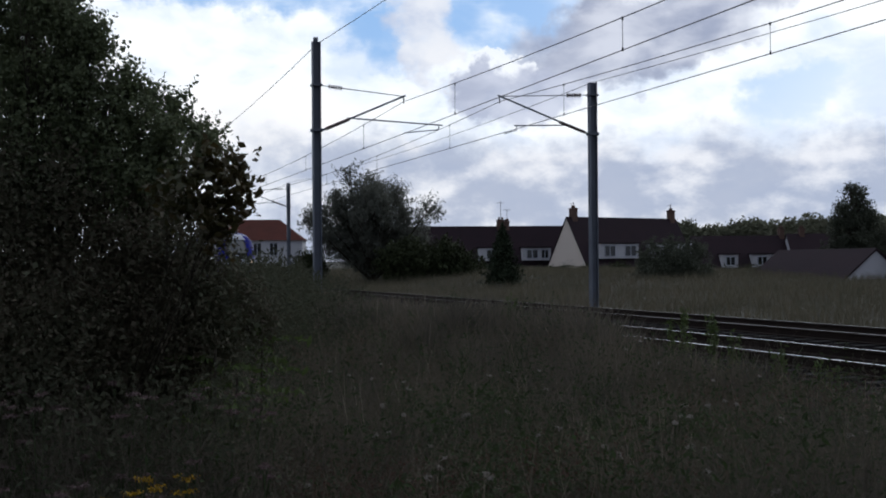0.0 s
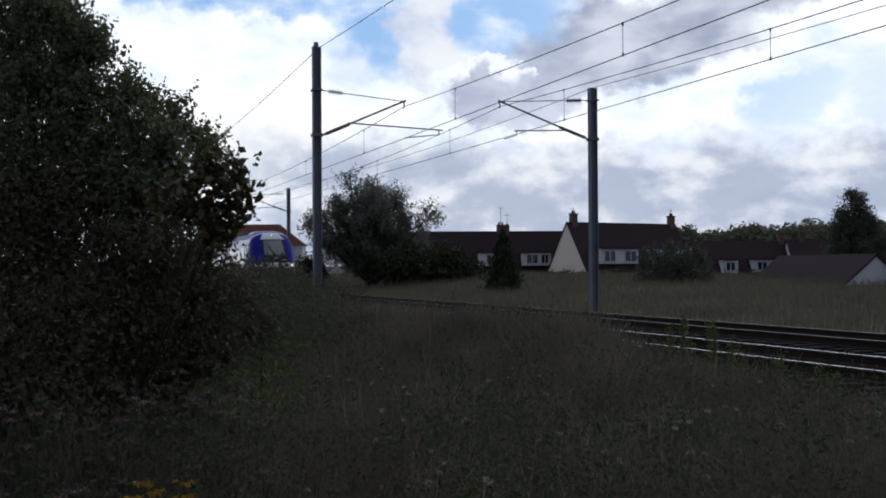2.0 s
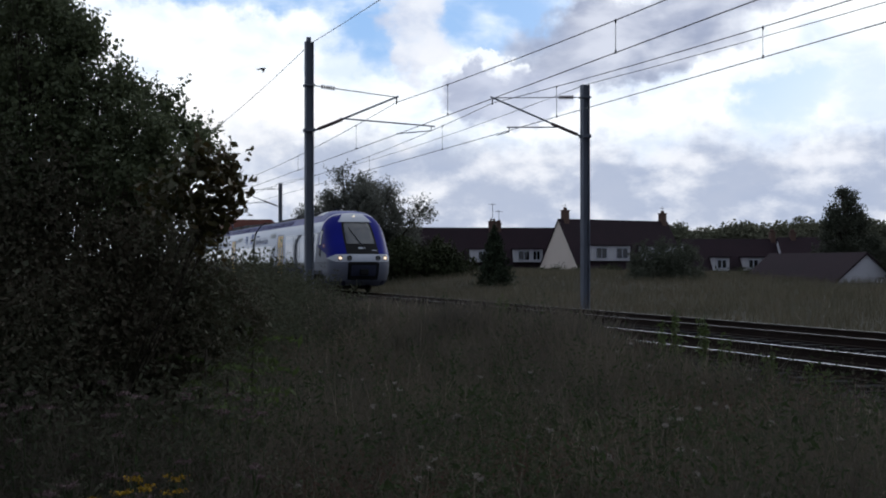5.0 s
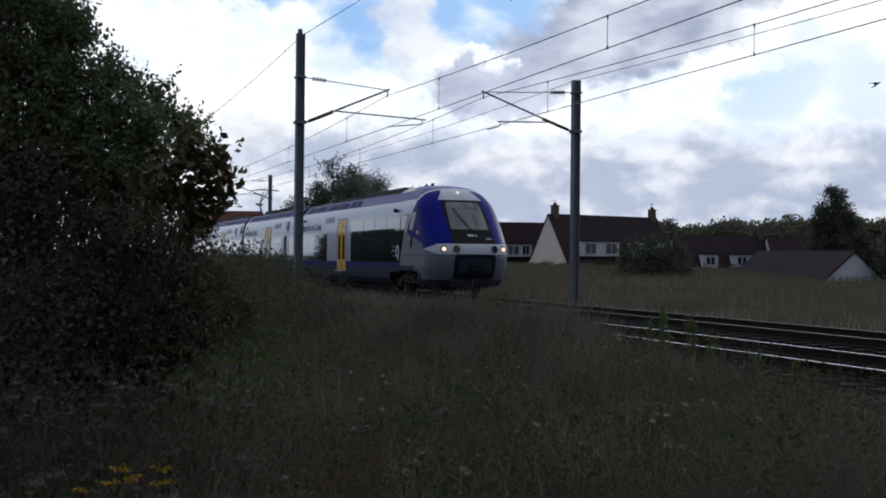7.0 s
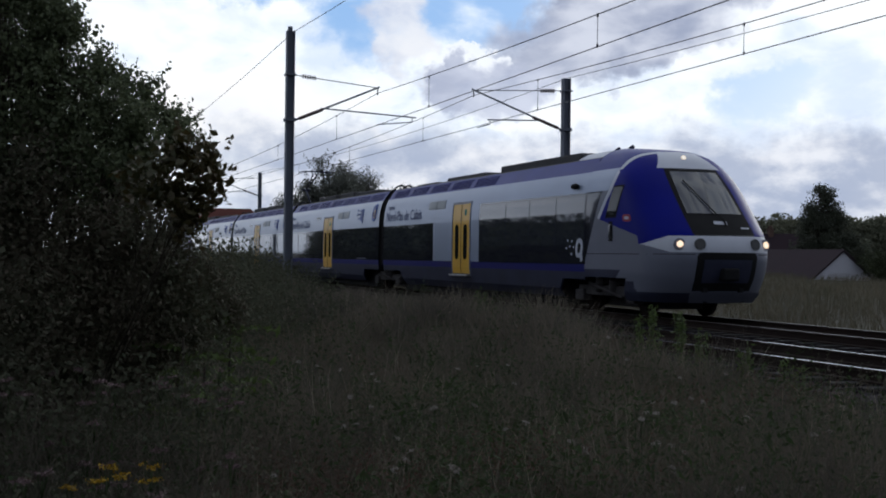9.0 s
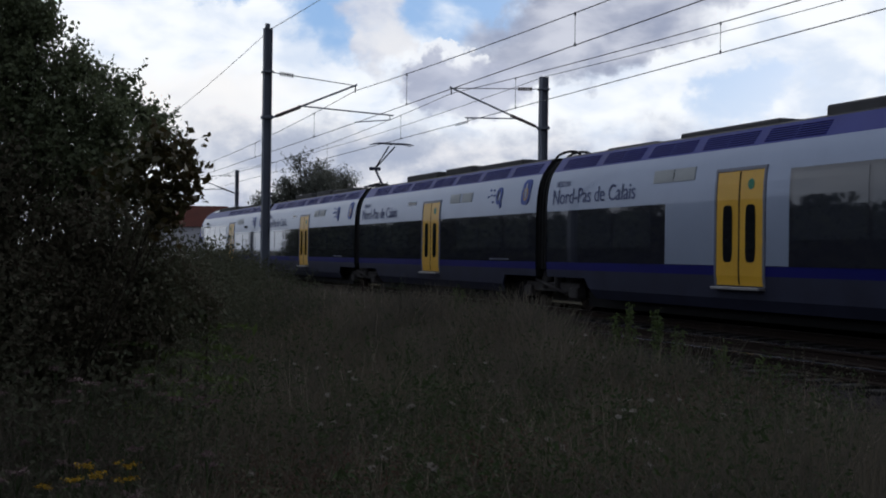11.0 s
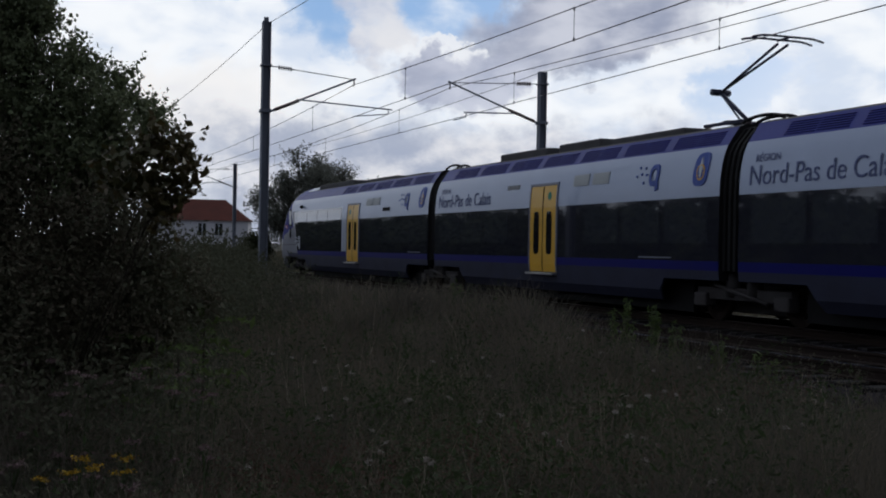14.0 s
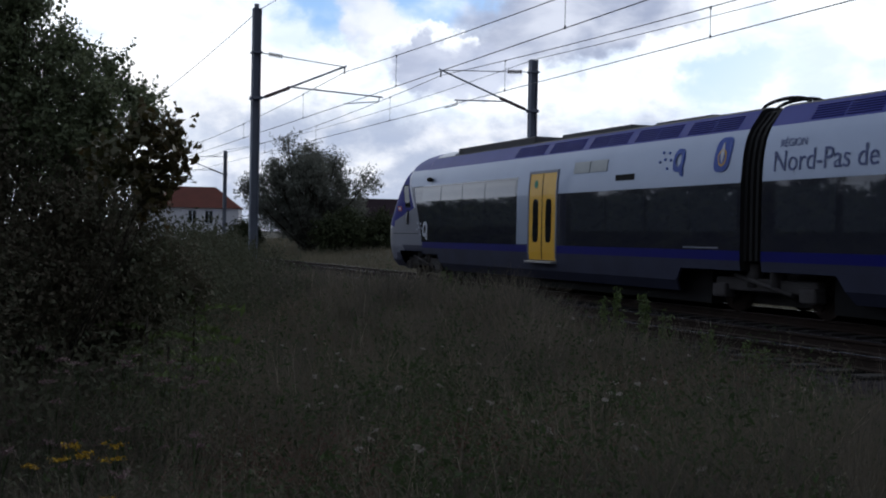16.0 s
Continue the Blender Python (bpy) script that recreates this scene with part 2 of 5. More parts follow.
M_SKIRT = mat("dark_grey_skirt", (0.034, 0.038, 0.066), 0.5, second=(0.024, 0.026, 0.044), scale=1.5, amount=0.5, spec=0.1)
M_BOGIE = mat("grimy_bogie_steel", (0.055, 0.052, 0.055), 0.7, 0.2, second=(0.030, 0.026, 0.026), scale=3, bump=0.3, spec=0.15)
M_ROOF = mat("grimy_roof", (0.075, 0.075, 0.080), 0.8, second=(0.045, 0.043, 0.042), scale=1.6, bump=0.2, spec=0.1)
M_YELLOW = mat("yellow_door_paint", (0.60, 0.35, 0.03), 0.38, second=(0.48, 0.28, 0.025), scale=1.4, coat=0.3)
M_RUBBER = mat("black_rubber", (0.010, 0.010, 0.011), 0.75, spec=0.12)
M_STEEL = mat("dull_steel", (0.38, 0.38, 0.40), 0.4, 0.8)
M_WHITE = mat("white_paint", (0.43, 0.45, 0.51), 0.35, second=(0.37, 0.39, 0.44), scale=1.5)
M_EMBLEM = mat("emblem_blue", (0.035, 0.07, 0.30), 0.4)
M_LETTER = mat("letter_grey_blue", (0.085, 0.105, 0.22), 0.5)
M_RED = mat("badge_red", (0.26, 0.022, 0.045), 0.4)
M_STICKER = mat("green_sticker", (0.05, 0.20, 0.12), 0.5, second=(0.04, 0.15, 0.10))
M_LAMP = glow("lit_headlamp", (1.0, 0.72, 0.48), 1.1)
M_LAMPTOP = glow("lit_top_lamp", (1.0, 0.82, 0.62), 0.7)
M_PLASTER = mat("cream_render", (0.58, 0.52, 0.47), 0.9, second=(0.50, 0.44, 0.40), scale=0.3, bump=0.1)
M_WALLWHITE = mat("white_render", (0.46, 0.46, 0.50), 0.9, second=(0.38, 0.38, 0.41), scale=0.4, bump=0.1)
M_TILE = mat("brown_roof_tile", (0.024, 0.014, 0.019), 0.9, second=(0.016, 0.011, 0.015), scale=0.5, bump=0.4, fine=6)
M_TILERED = mat("red_roof_tile", (0.085, 0.027, 0.020), 0.9, second=(0.055, 0.020, 0.016), scale=0.6, bump=0.4, fine=6)
M_BRICK = mat("chimney_brick", (0.12, 0.075, 0.06), 0.9, second=(0.07, 0.05, 0.045), scale=2)
M_HEDGE = mat("hedge_leaf", (0.022, 0.030, 0.013), 0.8, second=(0.038, 0.045, 0.02), scale=1, island=0.6, spec=0.15)

# ---------------------------------------------------------------- mesh helpers


def link(name, mesh, mats, parent=None, label=""):
    ob = new(name, mesh)
    for m in mats if isinstance(mats, (list, tuple)) else [mats]:
        mesh.materials.append(m)
    if parent:
        ob.parent = parent
    return tagged(ob, label)


def part(name, bm, mats, parent=None, label="", smooth=False):
    mesh = bpy.data.meshes.new(name)
    if smooth:
        for f in bm.faces:
            f.smooth = True
    bm.to_mesh(mesh)
    bm.free()
    return link(name, mesh, mats, parent, label)


def box(bm, x0, x1, y0, y1, z0, z1, bevel=0.0, mi=0):
    made = bmesh.ops.create_cube(bm, size=1.0, matrix=Matrix.Translation(((x0 + x1) / 2, (y0 + y1) / 2, (z0 + z1) / 2)) @ Matrix.Diagonal((x1 - x0, y1 - y0, z1 - z0, 1)))
    faces = {f for v in made["verts"] for f in v.link_faces}
    for f in faces:
        f.material_index = mi
    if bevel:
        bmesh.ops.bevel(bm, geom=list({e for f in faces for e in f.edges}), offset=bevel, segments=2, affect="EDGES", profile=0.5)
    return bm


def tube(bm, a, b, r, r2=None, sides=8, mi=0):
    a, b = Vector(a), Vector(b)
    way = b - a
    m = Matrix.Translation((a + b) / 2) @ way.to_track_quat("Z", "Y").to_matrix().to_4x4()
    made = bmesh.ops.create_cone(bm, cap_ends=True, segments=sides, radius1=r, radius2=r if r2 is None else r2, depth=way.length, matrix=m)
    for f in {f for v in made["verts"] for f in v.link_faces}:
        f.material_index = mi
        f.smooth = len(f.verts) == 4
    return bm


def ball(bm, centre, size):
    bmesh.ops.create_uvsphere(bm, u_segments=12, v_segments=8, radius=1.0, matrix=Matrix.Translation(centre) @ Matrix.Diagonal((*size, 1)))
    return bm


def boxes(*rows, bevel=0.0):
    bm = bmesh.new()
    for r in rows:
        box(bm, *r, bevel=bevel)
    return bm


def tubes(*rows, sides=8):
    bm = bmesh.new()
    for a, b, r in rows:
        tube(bm, a, b, r, sides=sides)
    return bm


def prism(outline, x0, x1, bm=None, mi=0):
    """An outline in y and z, drawn out along x."""
    bm = bm or bmesh.new()
    a, b = [[bm.verts.new((x, y, z)) for y, z in outline] for x in (x0, x1)]
    n = len(outline)
    for i in range(n):
        bm.faces.new((a[i], a[(i + 1) % n], b[(i + 1) % n], b[i])).material_index = mi
    bm.faces.new(a[::-1]).material_index = mi
    bm.faces.new(b).material_index = mi
    bmesh.ops.recalc_face_normals(bm, faces=bm.faces)
    return bm


def soup(name, verts, faces, mats, parent=None, label="", index=None, smooth=False):
    """A mesh from arrays of corners and of faces with the same number of corners."""
    verts, faces = np.asarray(verts, np.float32), np.asarray(faces, np.int32)
    mesh = bpy.data.meshes.new(name)
    mesh.vertices.add(len(verts))
    mesh.vertices.foreach_set("co", verts.ravel())
    n, k = faces.shape
    mesh.loops.add(n * k)
    mesh.loops.foreach_set("vertex_index", faces.ravel())
    mesh.polygons.add(n)
    mesh.polygons.foreach_set("loop_start", np.arange(n, dtype=np.int32) * k)
    mesh.polygons.foreach_set("loop_total", np.full(n, k, np.int32))
    if index is not None:
        mesh.polygons.foreach_set("material_index", np.asarray(index, np.int32))
    if smooth:
        mesh.polygons.foreach_set("use_smooth", np.ones(n, bool))
    mesh.update(calc_edges=True)
    return link(name, mesh, mats, parent, label)


rng = np.random.default_rng(7)


def leaves(centres, size, ratio=0.55, up=0.3):
    """Small pointed leaves, one at each centre, turned at random: arrays of corners and of four-sided faces."""
    n = len(centres)
    along = rng.normal(size=(n, 3))
    along[:, 2] -= up
    along /= np.linalg.norm(along, axis=1)[:, None]
    side = np.cross(along, rng.normal(size=(n, 3)))
    side /= np.linalg.norm(side, axis=1)[:, None] + 1e-9
    s = (size * rng.uniform(0.6, 1.3, n))[:, None]
    fold = np.cross(along, side) * s * 0.12
    v = np.stack([centres - along * s * 0.5, centres + side * s * ratio * 0.5 + fold, centres + along * s * 0.5, centres - side * s * ratio * 0.5 + fold], 1)
    return v.reshape(-1, 3), np.arange(4 * n).reshape(n, 4)


def terrain(x, y):
    """The ground's height: a meadow by the line, the bed of the tracks, a low bank beyond."""
    x, y = np.asarray(x, float), np.asarray(y, float)
    bed = np.clip((np.abs(y - 12.5) - 4.2) / 1.2, 0, 1)
    bank = np.clip((y - 19.0) / 12.0, 0, 1)
    h = -0.30 + 0.62 * bank * bank * (3 - 2 * bank) * np.clip((-52 - x) / 24.0, 0.12, 1)
    near = np.clip((8.0 - y) / 3.0, 0, 1)
    berm = np.clip((y - 4.5) / 1.8, 0, 1) * np.clip((8.6 - y) / 0.8, 0, 1) * np.clip((-9 - x) / 9.0, 0, 1)
    h = h + (0.40 + 0.10 * np.exp(-((x + 15.5) / 3.0) ** 2)) * berm
    h = h + near * (0.06 * np.sin(x * 0.45 + 1) * np.cos(y * 0.6) + 0.05 * np.sin(x * 1.3 + y * 0.9))
    return h * bed + (-0.62) * (1 - bed) + np.clip(x, -120, 60) * 0.003 * np.clip(1.0 - bank, 0, 1)


# ---------------------------------------------------------------- ground and tracks
gx = np.unique(np.concatenate([np.linspace(-3000, -160, 22), np.linspace(-160, -45, 50), np.linspace(-45, 12, 130), np.linspace(12, 120, 30), np.linspace(120, 3000, 20)]))
gy = np.unique(np.concatenate([np.linspace(-3000, -30, 20), np.linspace(-30, -6, 12), np.linspace(-6, 36, 100), np.linspace(36, 140, 24), np.linspace(140, 3000, 20)]))
GX, GY = np.meshgrid(gx, gy, indexing="ij")
gv = np.stack([GX, GY, terrain(GX, GY)], -1).reshape(-1, 3)
gi = np.arange(len(gx) * len(gy)).reshape(len(gx), len(gy))
gf = np.stack([gi[:-1, :-1], gi[1:, :-1], gi[1:, 1:], gi[:-1, 1:]], -1).reshape(-1, 4)
ground = tagged(soup("ground", gv, gf, M_SOIL, smooth=True), "dark earth and moss under rough meadow grass", "ground", kind="structure")

GRADE, RAIL0 = 0.003, 0.06
FAR, NEAR = 14.51, 10.58
X0, X1 = -260.0, 90.0


def slope(ob):
    """Lay a thing that was built level along the line's slight rise."""
    ob.matrix_world = Matrix.Translation((0, 0, RAIL0)) @ Matrix.Rotation(-math.atan(GRADE), 4, "Y")
    return ob


bed = slope(tagged(part("ballast_bed", prism([(7.9, -0.70), (8.75, -0.21), (16.35, -0.21), (17.2, -0.70)], X0, X1), M_BALLAST), "dark grey crushed stone track bed", "ballast", kind="structure"))
n = 42000
cx, cy = rng.uniform(-75, 8, n), rng.uniform(8.3, 16.8, n)
cz = np.where((cy > 8.75) & (cy < 16.35), -0.205, -0.205 - np.clip(np.maximum(8.75 - cy, cy - 16.35), 0, 1) * 0.55)
sv, sf = leaves(np.stack([cx, cy, cz + rng.uniform(-0.01, 0.02, n)], 1), 0.075, 0.9, 0)
stones = slope(tagged(soup("ballast_stones", sv, sf, M_BALLAST), "loose crushed stones lying on the track bed", "ballast", kind="stuff"))


def rail_outline(y):
    half = [(0.036, 0.0), (0.036, -0.035), (0.009, -0.05), (0.009, -0.135), (0.07, -0.15), (0.07, -0.165)]
    return [(y + a, b) for a, b in half] + [(y - a, b) for a, b in half[::-1]]


def railway_track(centre, head):
    track = new("railway_track")
    tagged(track, "straight railway track with shiny rail heads on sleepers", "track", kind="structure")
    for side in (-0.7535, 0.7535):
        bm = prism(rail_outline(centre + side), X0, X1)
        for f in bm.faces:
            if f.calc_center_median().z > -0.004:
                f.material_index = 1
        part("rail", bm, [M_RUST, head], track)
    first = None
    for i in range(110):
        x = -62 + i * 0.6
        if first is None:
            bm = bmesh.new()
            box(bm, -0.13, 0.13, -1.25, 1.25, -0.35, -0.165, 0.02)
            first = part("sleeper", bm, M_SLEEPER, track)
            first.location = (x, centre, 0)
        else:
            o = new("sleeper", first.data)
            o.parent, o.location = track, (x, centre, 0)
    return slope(track)


railway_track(NEAR, M_RAILTOP)
railway_track(FAR, M_RAILDULL)

# ---------------------------------------------------------------- masts and wires


def h_section(bm, x, y, z0, z1, w=0.30, d=0.30, t=0.03):
    box(bm, x - w / 2, x + w / 2, y - d / 2, y - d / 2 + t, z0, z1)
    box(bm, x - w / 2, x + w / 2, y + d / 2 - t, y + d / 2, z0, z1)
    box(bm, x - t / 2, x + t / 2, y - d / 2 + t, y + d / 2 - t, z0, z1)
    return bm


def catenary_mast(x, y, top, toward, tip, pull, reg, label):
    """A steel mast; toward: the sign of y in which its bracket reaches; tip, pull, reg: heights and reach of its arms."""
    mast = new("catenary_mast")
    mast.location = (x, y, -0.45)
    tagged(mast, label, "mast", group="overhead line masts")
    o = 0.45
    part("post", h_section(bmesh.new(), 0, 0, 0, top + o, 0.24, 0.24), M_MAST, mast)
    part("footing", boxes((-0.4, 0.4, -0.4, 0.4, -0.3, 0.12), bevel=0.03), M_SLEEPER, mast)
    (ty, tz), (py, pz) = tip, pull
    s = toward
    hinge = (0, s * 0.16, pz[0] + o)
    # strut, stay, register arm and steady arm
    mid = Vector(hinge).lerp(Vector((0, s * ty, tz + o)), 0.33)
    part("strut", tubes((hinge, (0, s * (ty + 0.06), tz + o + 0.05), 0.030)), M_MAST, mast)
    part("insulator", tubes((Vector(hinge) + Vector((0, s * 0.12, 0.05)), mid, 0.052)), M_INSUL, mast)
    part("stay", tubes(((0, s * 0.14, pz[1] + o), (0, s * ty, tz + o + 0.02), 0.014)), M_WIRE, mast)
    bm = bmesh.new()
    for k in range(6):
        c = Vector((0, s * 0.14, pz[1] + o)).lerp(Vector((0, s * ty, tz + o + 0.02)), 0.10 + 0.028 * k)
        tube(bm, c - Vector((0, 0.012, 0)), c + Vector((0, 0.012, 0)), 0.065, sides=12)
    part("stay_insulator", bm, M_INSUL, mast)
    (ra, rz), (rb, rzb) = reg
    part("register_arm", tubes(((0, s * ra, rz + o), (0, s * rb, rzb + o), 0.022)), M_MAST, mast)
    part("steady_arm", tubes(((0, s * rb * 0.97, rzb + o), (0, s * rb * 0.97, rzb + o - 0.14), 0.016), ((0, s * rb * 0.97, rzb + o - 0.14), (0, s * py, rzb + o - 0.27), 0.016)), M_MAST, mast)
    for z, t in ((pz[0], 0.05), (pz[1], 0.03)):
        part("clamp", boxes((-0.16, 0.16, -0.16, 0.16, z + o - t, z + o + t), bevel=0.01), M_MAST, mast)
    part("cable_clip", tubes(((0, s * ty, tz + o), (0, s * ty, tz + o - 0.2), 0.022)), M_WIRE, mast)
    return mast


near_mast = catenary_mast(-35.9, 7.9, 8.0, 1, (2.75, 6.42), (2.75, (5.32, 6.68)), ((0.95, 5.72), (4.0, 5.58)), "tall blue-grey steel mast with bracket over the near track")
part("earth_wire_holder", boxes((-0.04, 0.04, -0.08, 0.05, 8.43, 8.58)), M_MAST, near_mast)
opp = dict(top=7.13, toward=-1, tip=(3.24, 6.55), pull=(3.1, (5.45, 6.72)), reg=((0.75, 5.72), (2.75, 5.65)), label="blue-grey steel mast with bracket over the far track")
far_mast = catenary_mast(-36.0, 17.1, **opp)
copy_thing(far_mast, pose(-87.4, 17.1, -0.50))
copy_thing(near_mast, pose(-87.0, 7.9, -0.60))
copy_thing(far_mast, pose(-139, 17.1, -0.60))
copy_thing(near_mast, pose(15.3, 7.9, -0.40))
copy_thing(far_mast, pose(15.3, 17.1, -0.40))


STAY_X = [-190, -138.6, -87.2, -35.9, 15.3, 66.7]


def overhead_line(ys, z_tip, z_con, drop, label):
    """Messenger wire, contact wire and droppers over one track; ys: the wires' staggered line from mast to mast."""
    line = new("overhead_line")
    tagged(line, label, "overhead wire", kind="structure")
    bm, bc = bmesh.new(), bmesh.new()
    for a, b, ya, yb in zip(STAY_X, STAY_X[1:], ys, ys[1:]):
        def hang(u):
            return (a + (b - a) * u, ya + (yb - ya) * u, z_tip - drop * u * (1 - u))
        for k in range(16):
            tube(bm, hang(k / 16), hang((k + 1) / 16), 0.011, sides=5)
        tube(bc, (a, ya, z_con), (b, yb, z_con), 0.011, sides=5)
        for k in range(5):
            x, y, z = hang((k + 0.5) / 5)
            part("dropper", tubes(((x, y, z), (x, y, z_con), 0.007), ((x, y, z - 0.05), (x, y, z + 0.02), 0.02), ((x, y, z_con - 0.02), (x, y, z_con + 0.05), 0.02), sides=5), M_WIRE, line)
    part("messenger_wire", bm, M_WIRE, line)
    part("contact_wire", bc, M_WIRE, line)


overhead_line([10.7, 10.5, 11.15, 10.65, 9.80, 10.5], 6.28, 5.29, 1.8, "dark messenger and contact wires above the near track")
overhead_line([14.3, 14.6, 14.30, 13.83, 13.10, 14.2], 6.39, 5.37, 2.0, "dark messenger and contact wires above the far track")
for y, top, drop in ((7.95, 7.95, 2.0), (17.1, 7.13, 1.4)):
    bm = bmesh.new()
    for a, b in [(-138.6, -87.2), (-87.2, -35.9), (-35.9, 15.3)]:
        pts = [(a + (b - a) * k / 12, y, top - drop * (k / 12) * (1 - k / 12)) for k in range(13)]
        for p, q in zip(pts, pts[1:]):
            tube(bm, p, q, 0.010, sides=5)
    tagged(part("earth_wire", bm, M_WIRE), "thin dark earth wire from mast top to mast top", "wire", kind="structure")

# ---------------------------------------------------------------- the train (x forward from the nose, z up from the rails)
PROFILE = [(1.28, 0.34), (1.42, 0.55), (1.475, 0.98), (1.475, 1.16), (1.475, 2.40), (1.462, 2.68), (1.432, 2.95), (1.375, 3.20), (1.29, 3.38), (1.04, 3.74), (0.88, 3.80)]
PZ, PY = [p[1] for p in PROFILE], [p[0] for p in PROFILE]
LENGTH, END, MID = 73.6, 20.8, 16.0


def half_width(z):
    return float(np.interp(z, FINE_Z, WIDTH_ROW) if 0.6 < z < 3.38 else np.interp(z, PZ, PY))


def skin(bm, s0, s1, z0, z1, side, out=0.006, thick=0.02, mi=0, lean=0.0):
    """A panel that follows the body's side, from s0 to s1 metres behind the car's front, set proud of it."""
    zs = sorted({z0, z1, *[z for z in PZ if z0 < z < z1], *np.linspace(z0, z1, 5)})
    rows = []
    for z in zs:
        w, sh = half_width(z), lean * (z - z0)
        rows.append([bm.verts.new((-s - sh, side * (w + o), z)) for s, o in ((s0, out), (s1, out), (s1, out - thick), (s0, out - thick))])
    made = []
    for a, b in zip(rows, rows[1:]):
        for i in range(4):
            made.append(bm.faces.new((a[i], a[(i + 1) % 4], b[(i + 1) % 4], b[i])))
    made += [bm.faces.new(rows[0][::-1]), bm.faces.new(rows[-1])]
    for f in made:
        f.material_index = mi
    bmesh.ops.recalc_face_normals(bm, faces=made)
    return bm


def shell(bm, s0, s1):
    """The car's hull between two stations, its bands of paint as material slots."""
    bands = [(3, (0.80, 0.98)), (2, (0.98, 1.16)), (0, (1.16, 2.40)), (1, tuple(np.linspace(2.40, 3.38, 9))), (4, (3.38, 3.74)), (5, (3.74, 3.80))]
    zs, slots = [0.80], []
    for slot, row in bands:
        zs += row[1:]
        slots += [slot] * (len(row) - 1)
    ring = [(half_width(z), z) for z in zs]
    ends = []
    for e in (s0, s1):
        ends.append([bm.verts.new((-e, -y, z)) for y, z in ring] + [bm.verts.new((-e, y, z)) for y, z in ring[::-1]])
    a, b = ends
    k = len(ring)
    slots = slots + [5] + slots[::-1]
    for i in range(2 * k - 1):
        f = bm.faces.new((a[i], a[i + 1], b[i + 1], b[i]))
        f.material_index, f.smooth = slots[i], slots[i] == 1
    bm.edges.ensure_lookup_table()
    for e in bm.edges:
        if len({f.material_index for f in e.link_faces}) > 1:
            e.smooth = False
    for e in ends:
        bm.faces.new(e).material_index = 6
    bm.faces.new((a[-1], a[0], b[0], b[-1])).material_index = 3
    bmesh.ops.recalc_face_normals(bm, faces=bm.faces)
    return bm


def skirt(car, s0, s1):
    """The panels below the hull, between the openings for the bogies, their ends cut back at a slant."""
    for side in (-1, 1):
        bm = bmesh.new()
        rows = []
        for z, cut in ((0.34, 0.30), (0.55, 0.20), (0.80, 0.0)):
            w = half_width(z)
            rows.append([bm.verts.new((-e, side * y, z)) for e, y in ((s0 + cut, w), (s1 - cut, w), (s1 - cut, w - 0.05), (s0 + cut, w - 0.05))])
        for a, b in zip(rows, rows[1:]):
            for i in range(4):
                bm.faces.new((a[i], a[(i + 1) % 4], b[(i + 1) % 4], b[i]))
        bm.faces.new(rows[0])
        bm.faces.new(rows[-1])
        bmesh.ops.recalc_face_normals(bm, faces=bm.faces)
        part("skirt", bm, M_SKIRT, car)


M_PANEL = mat("vent_panel_grey", (0.33, 0.35, 0.36), 0.5, second=(0.27, 0.29, 0.30))
HULL = [M_GLASSBAND, M_SILVER, M_STRIPE, M_SKIRT, M_FAIRING, M_ROOF, M_RUBBER]
SHARED = {}


def shared(name, parent, at, build, mats, turn=0.0):
    """One mesh for all alike parts; each use is an object of its own."""
    if name not in SHARED:
        bm = build()
        ob = part(name, bm, mats, parent)
        SHARED[name] = ob.data
    else:
        ob = new(name, SHARED[name])
        ob.parent = parent
    ob.location = at
    ob.rotation_euler = (0, 0, turn)
    return ob


def build_leaf_door():
    bm = bmesh.new()
    for a, b in ((-0.725, -0.008), (0.008, 0.725)):
        skin(bm, a, b, 0.80, 2.92, -1, 0.012, 0.03)
    return bm


def door_frame():
    bm = bmesh.new()
    for a, b, lo, hi in ((-0.80, -0.735, 0.78, 2.99), (0.735, 0.80, 0.78, 2.99), (-0.80, 0.80, 2.93, 2.99)):
        skin(bm, a, b, lo, hi, -1, 0.022, 0.04)
    return bm


def door_seal():
    bm = bmesh.new()
    skin(bm, -0.022, 0.022, 0.82, 2.90, -1, 0.016, 0.02)
    return bm


def door_window():
    return decal(oval(0, 1.76, 0.155, 0.53, 36, 5.0), -1, 0.006)


def door_sticker():
    return decal(oval(0, 2.66, 0.10, 0.10, 20), -1, 0.004)


def step_plate():
    bm = bmesh.new()
    box(bm, -0.76, 0.76, -1.60, -1.40, 0.72, 0.775, 0.01)
    return bm


def louvre():
    """A grille of the roof fairing: a frame with six slats lying on the sloping panel."""
    bm = bmesh.new()
    (ya, za), (yb, zb) = (1.29, 3.38), (1.04, 3.74)
    for k in range(6):
        for a, b in ((-0.86, -0.03), (0.03, 0.86)):
            u0, u1 = 0.14 + 0.125 * k, 0.14 + 0.125 * k + 0.034
            v = []
            for x, u in ((a, u0), (b, u0), (b, u1), (a, u1)):
                v.append(bm.verts.new((x, -(ya + (yb - ya) * u + 0.012), za + (zb - za) * u + 0.008)))
            w = [bm.verts.new((p.co.x, p.co.y + 0.02, p.co.z - 0.014)) for p in v]
            bm.faces.new(v)
            for i in range(4):
                bm.faces.new((v[i], v[(i + 1) % 4], w[(i + 1) % 4], w[i]))
    bmesh.ops.recalc_face_normals(bm, faces=bm.faces)
    return bm


def window_pane():
    bm = bmesh.new()
    skin(bm, -0.78, 0.78, 1.50, 2.30, -1, 0.008, 0.016)
    return bm


def vent_panel():
    bm = bmesh.new()
    skin(bm, -0.38, 0.38, 2.84, 3.10, -1, 0.016, 0.03)
    return bm


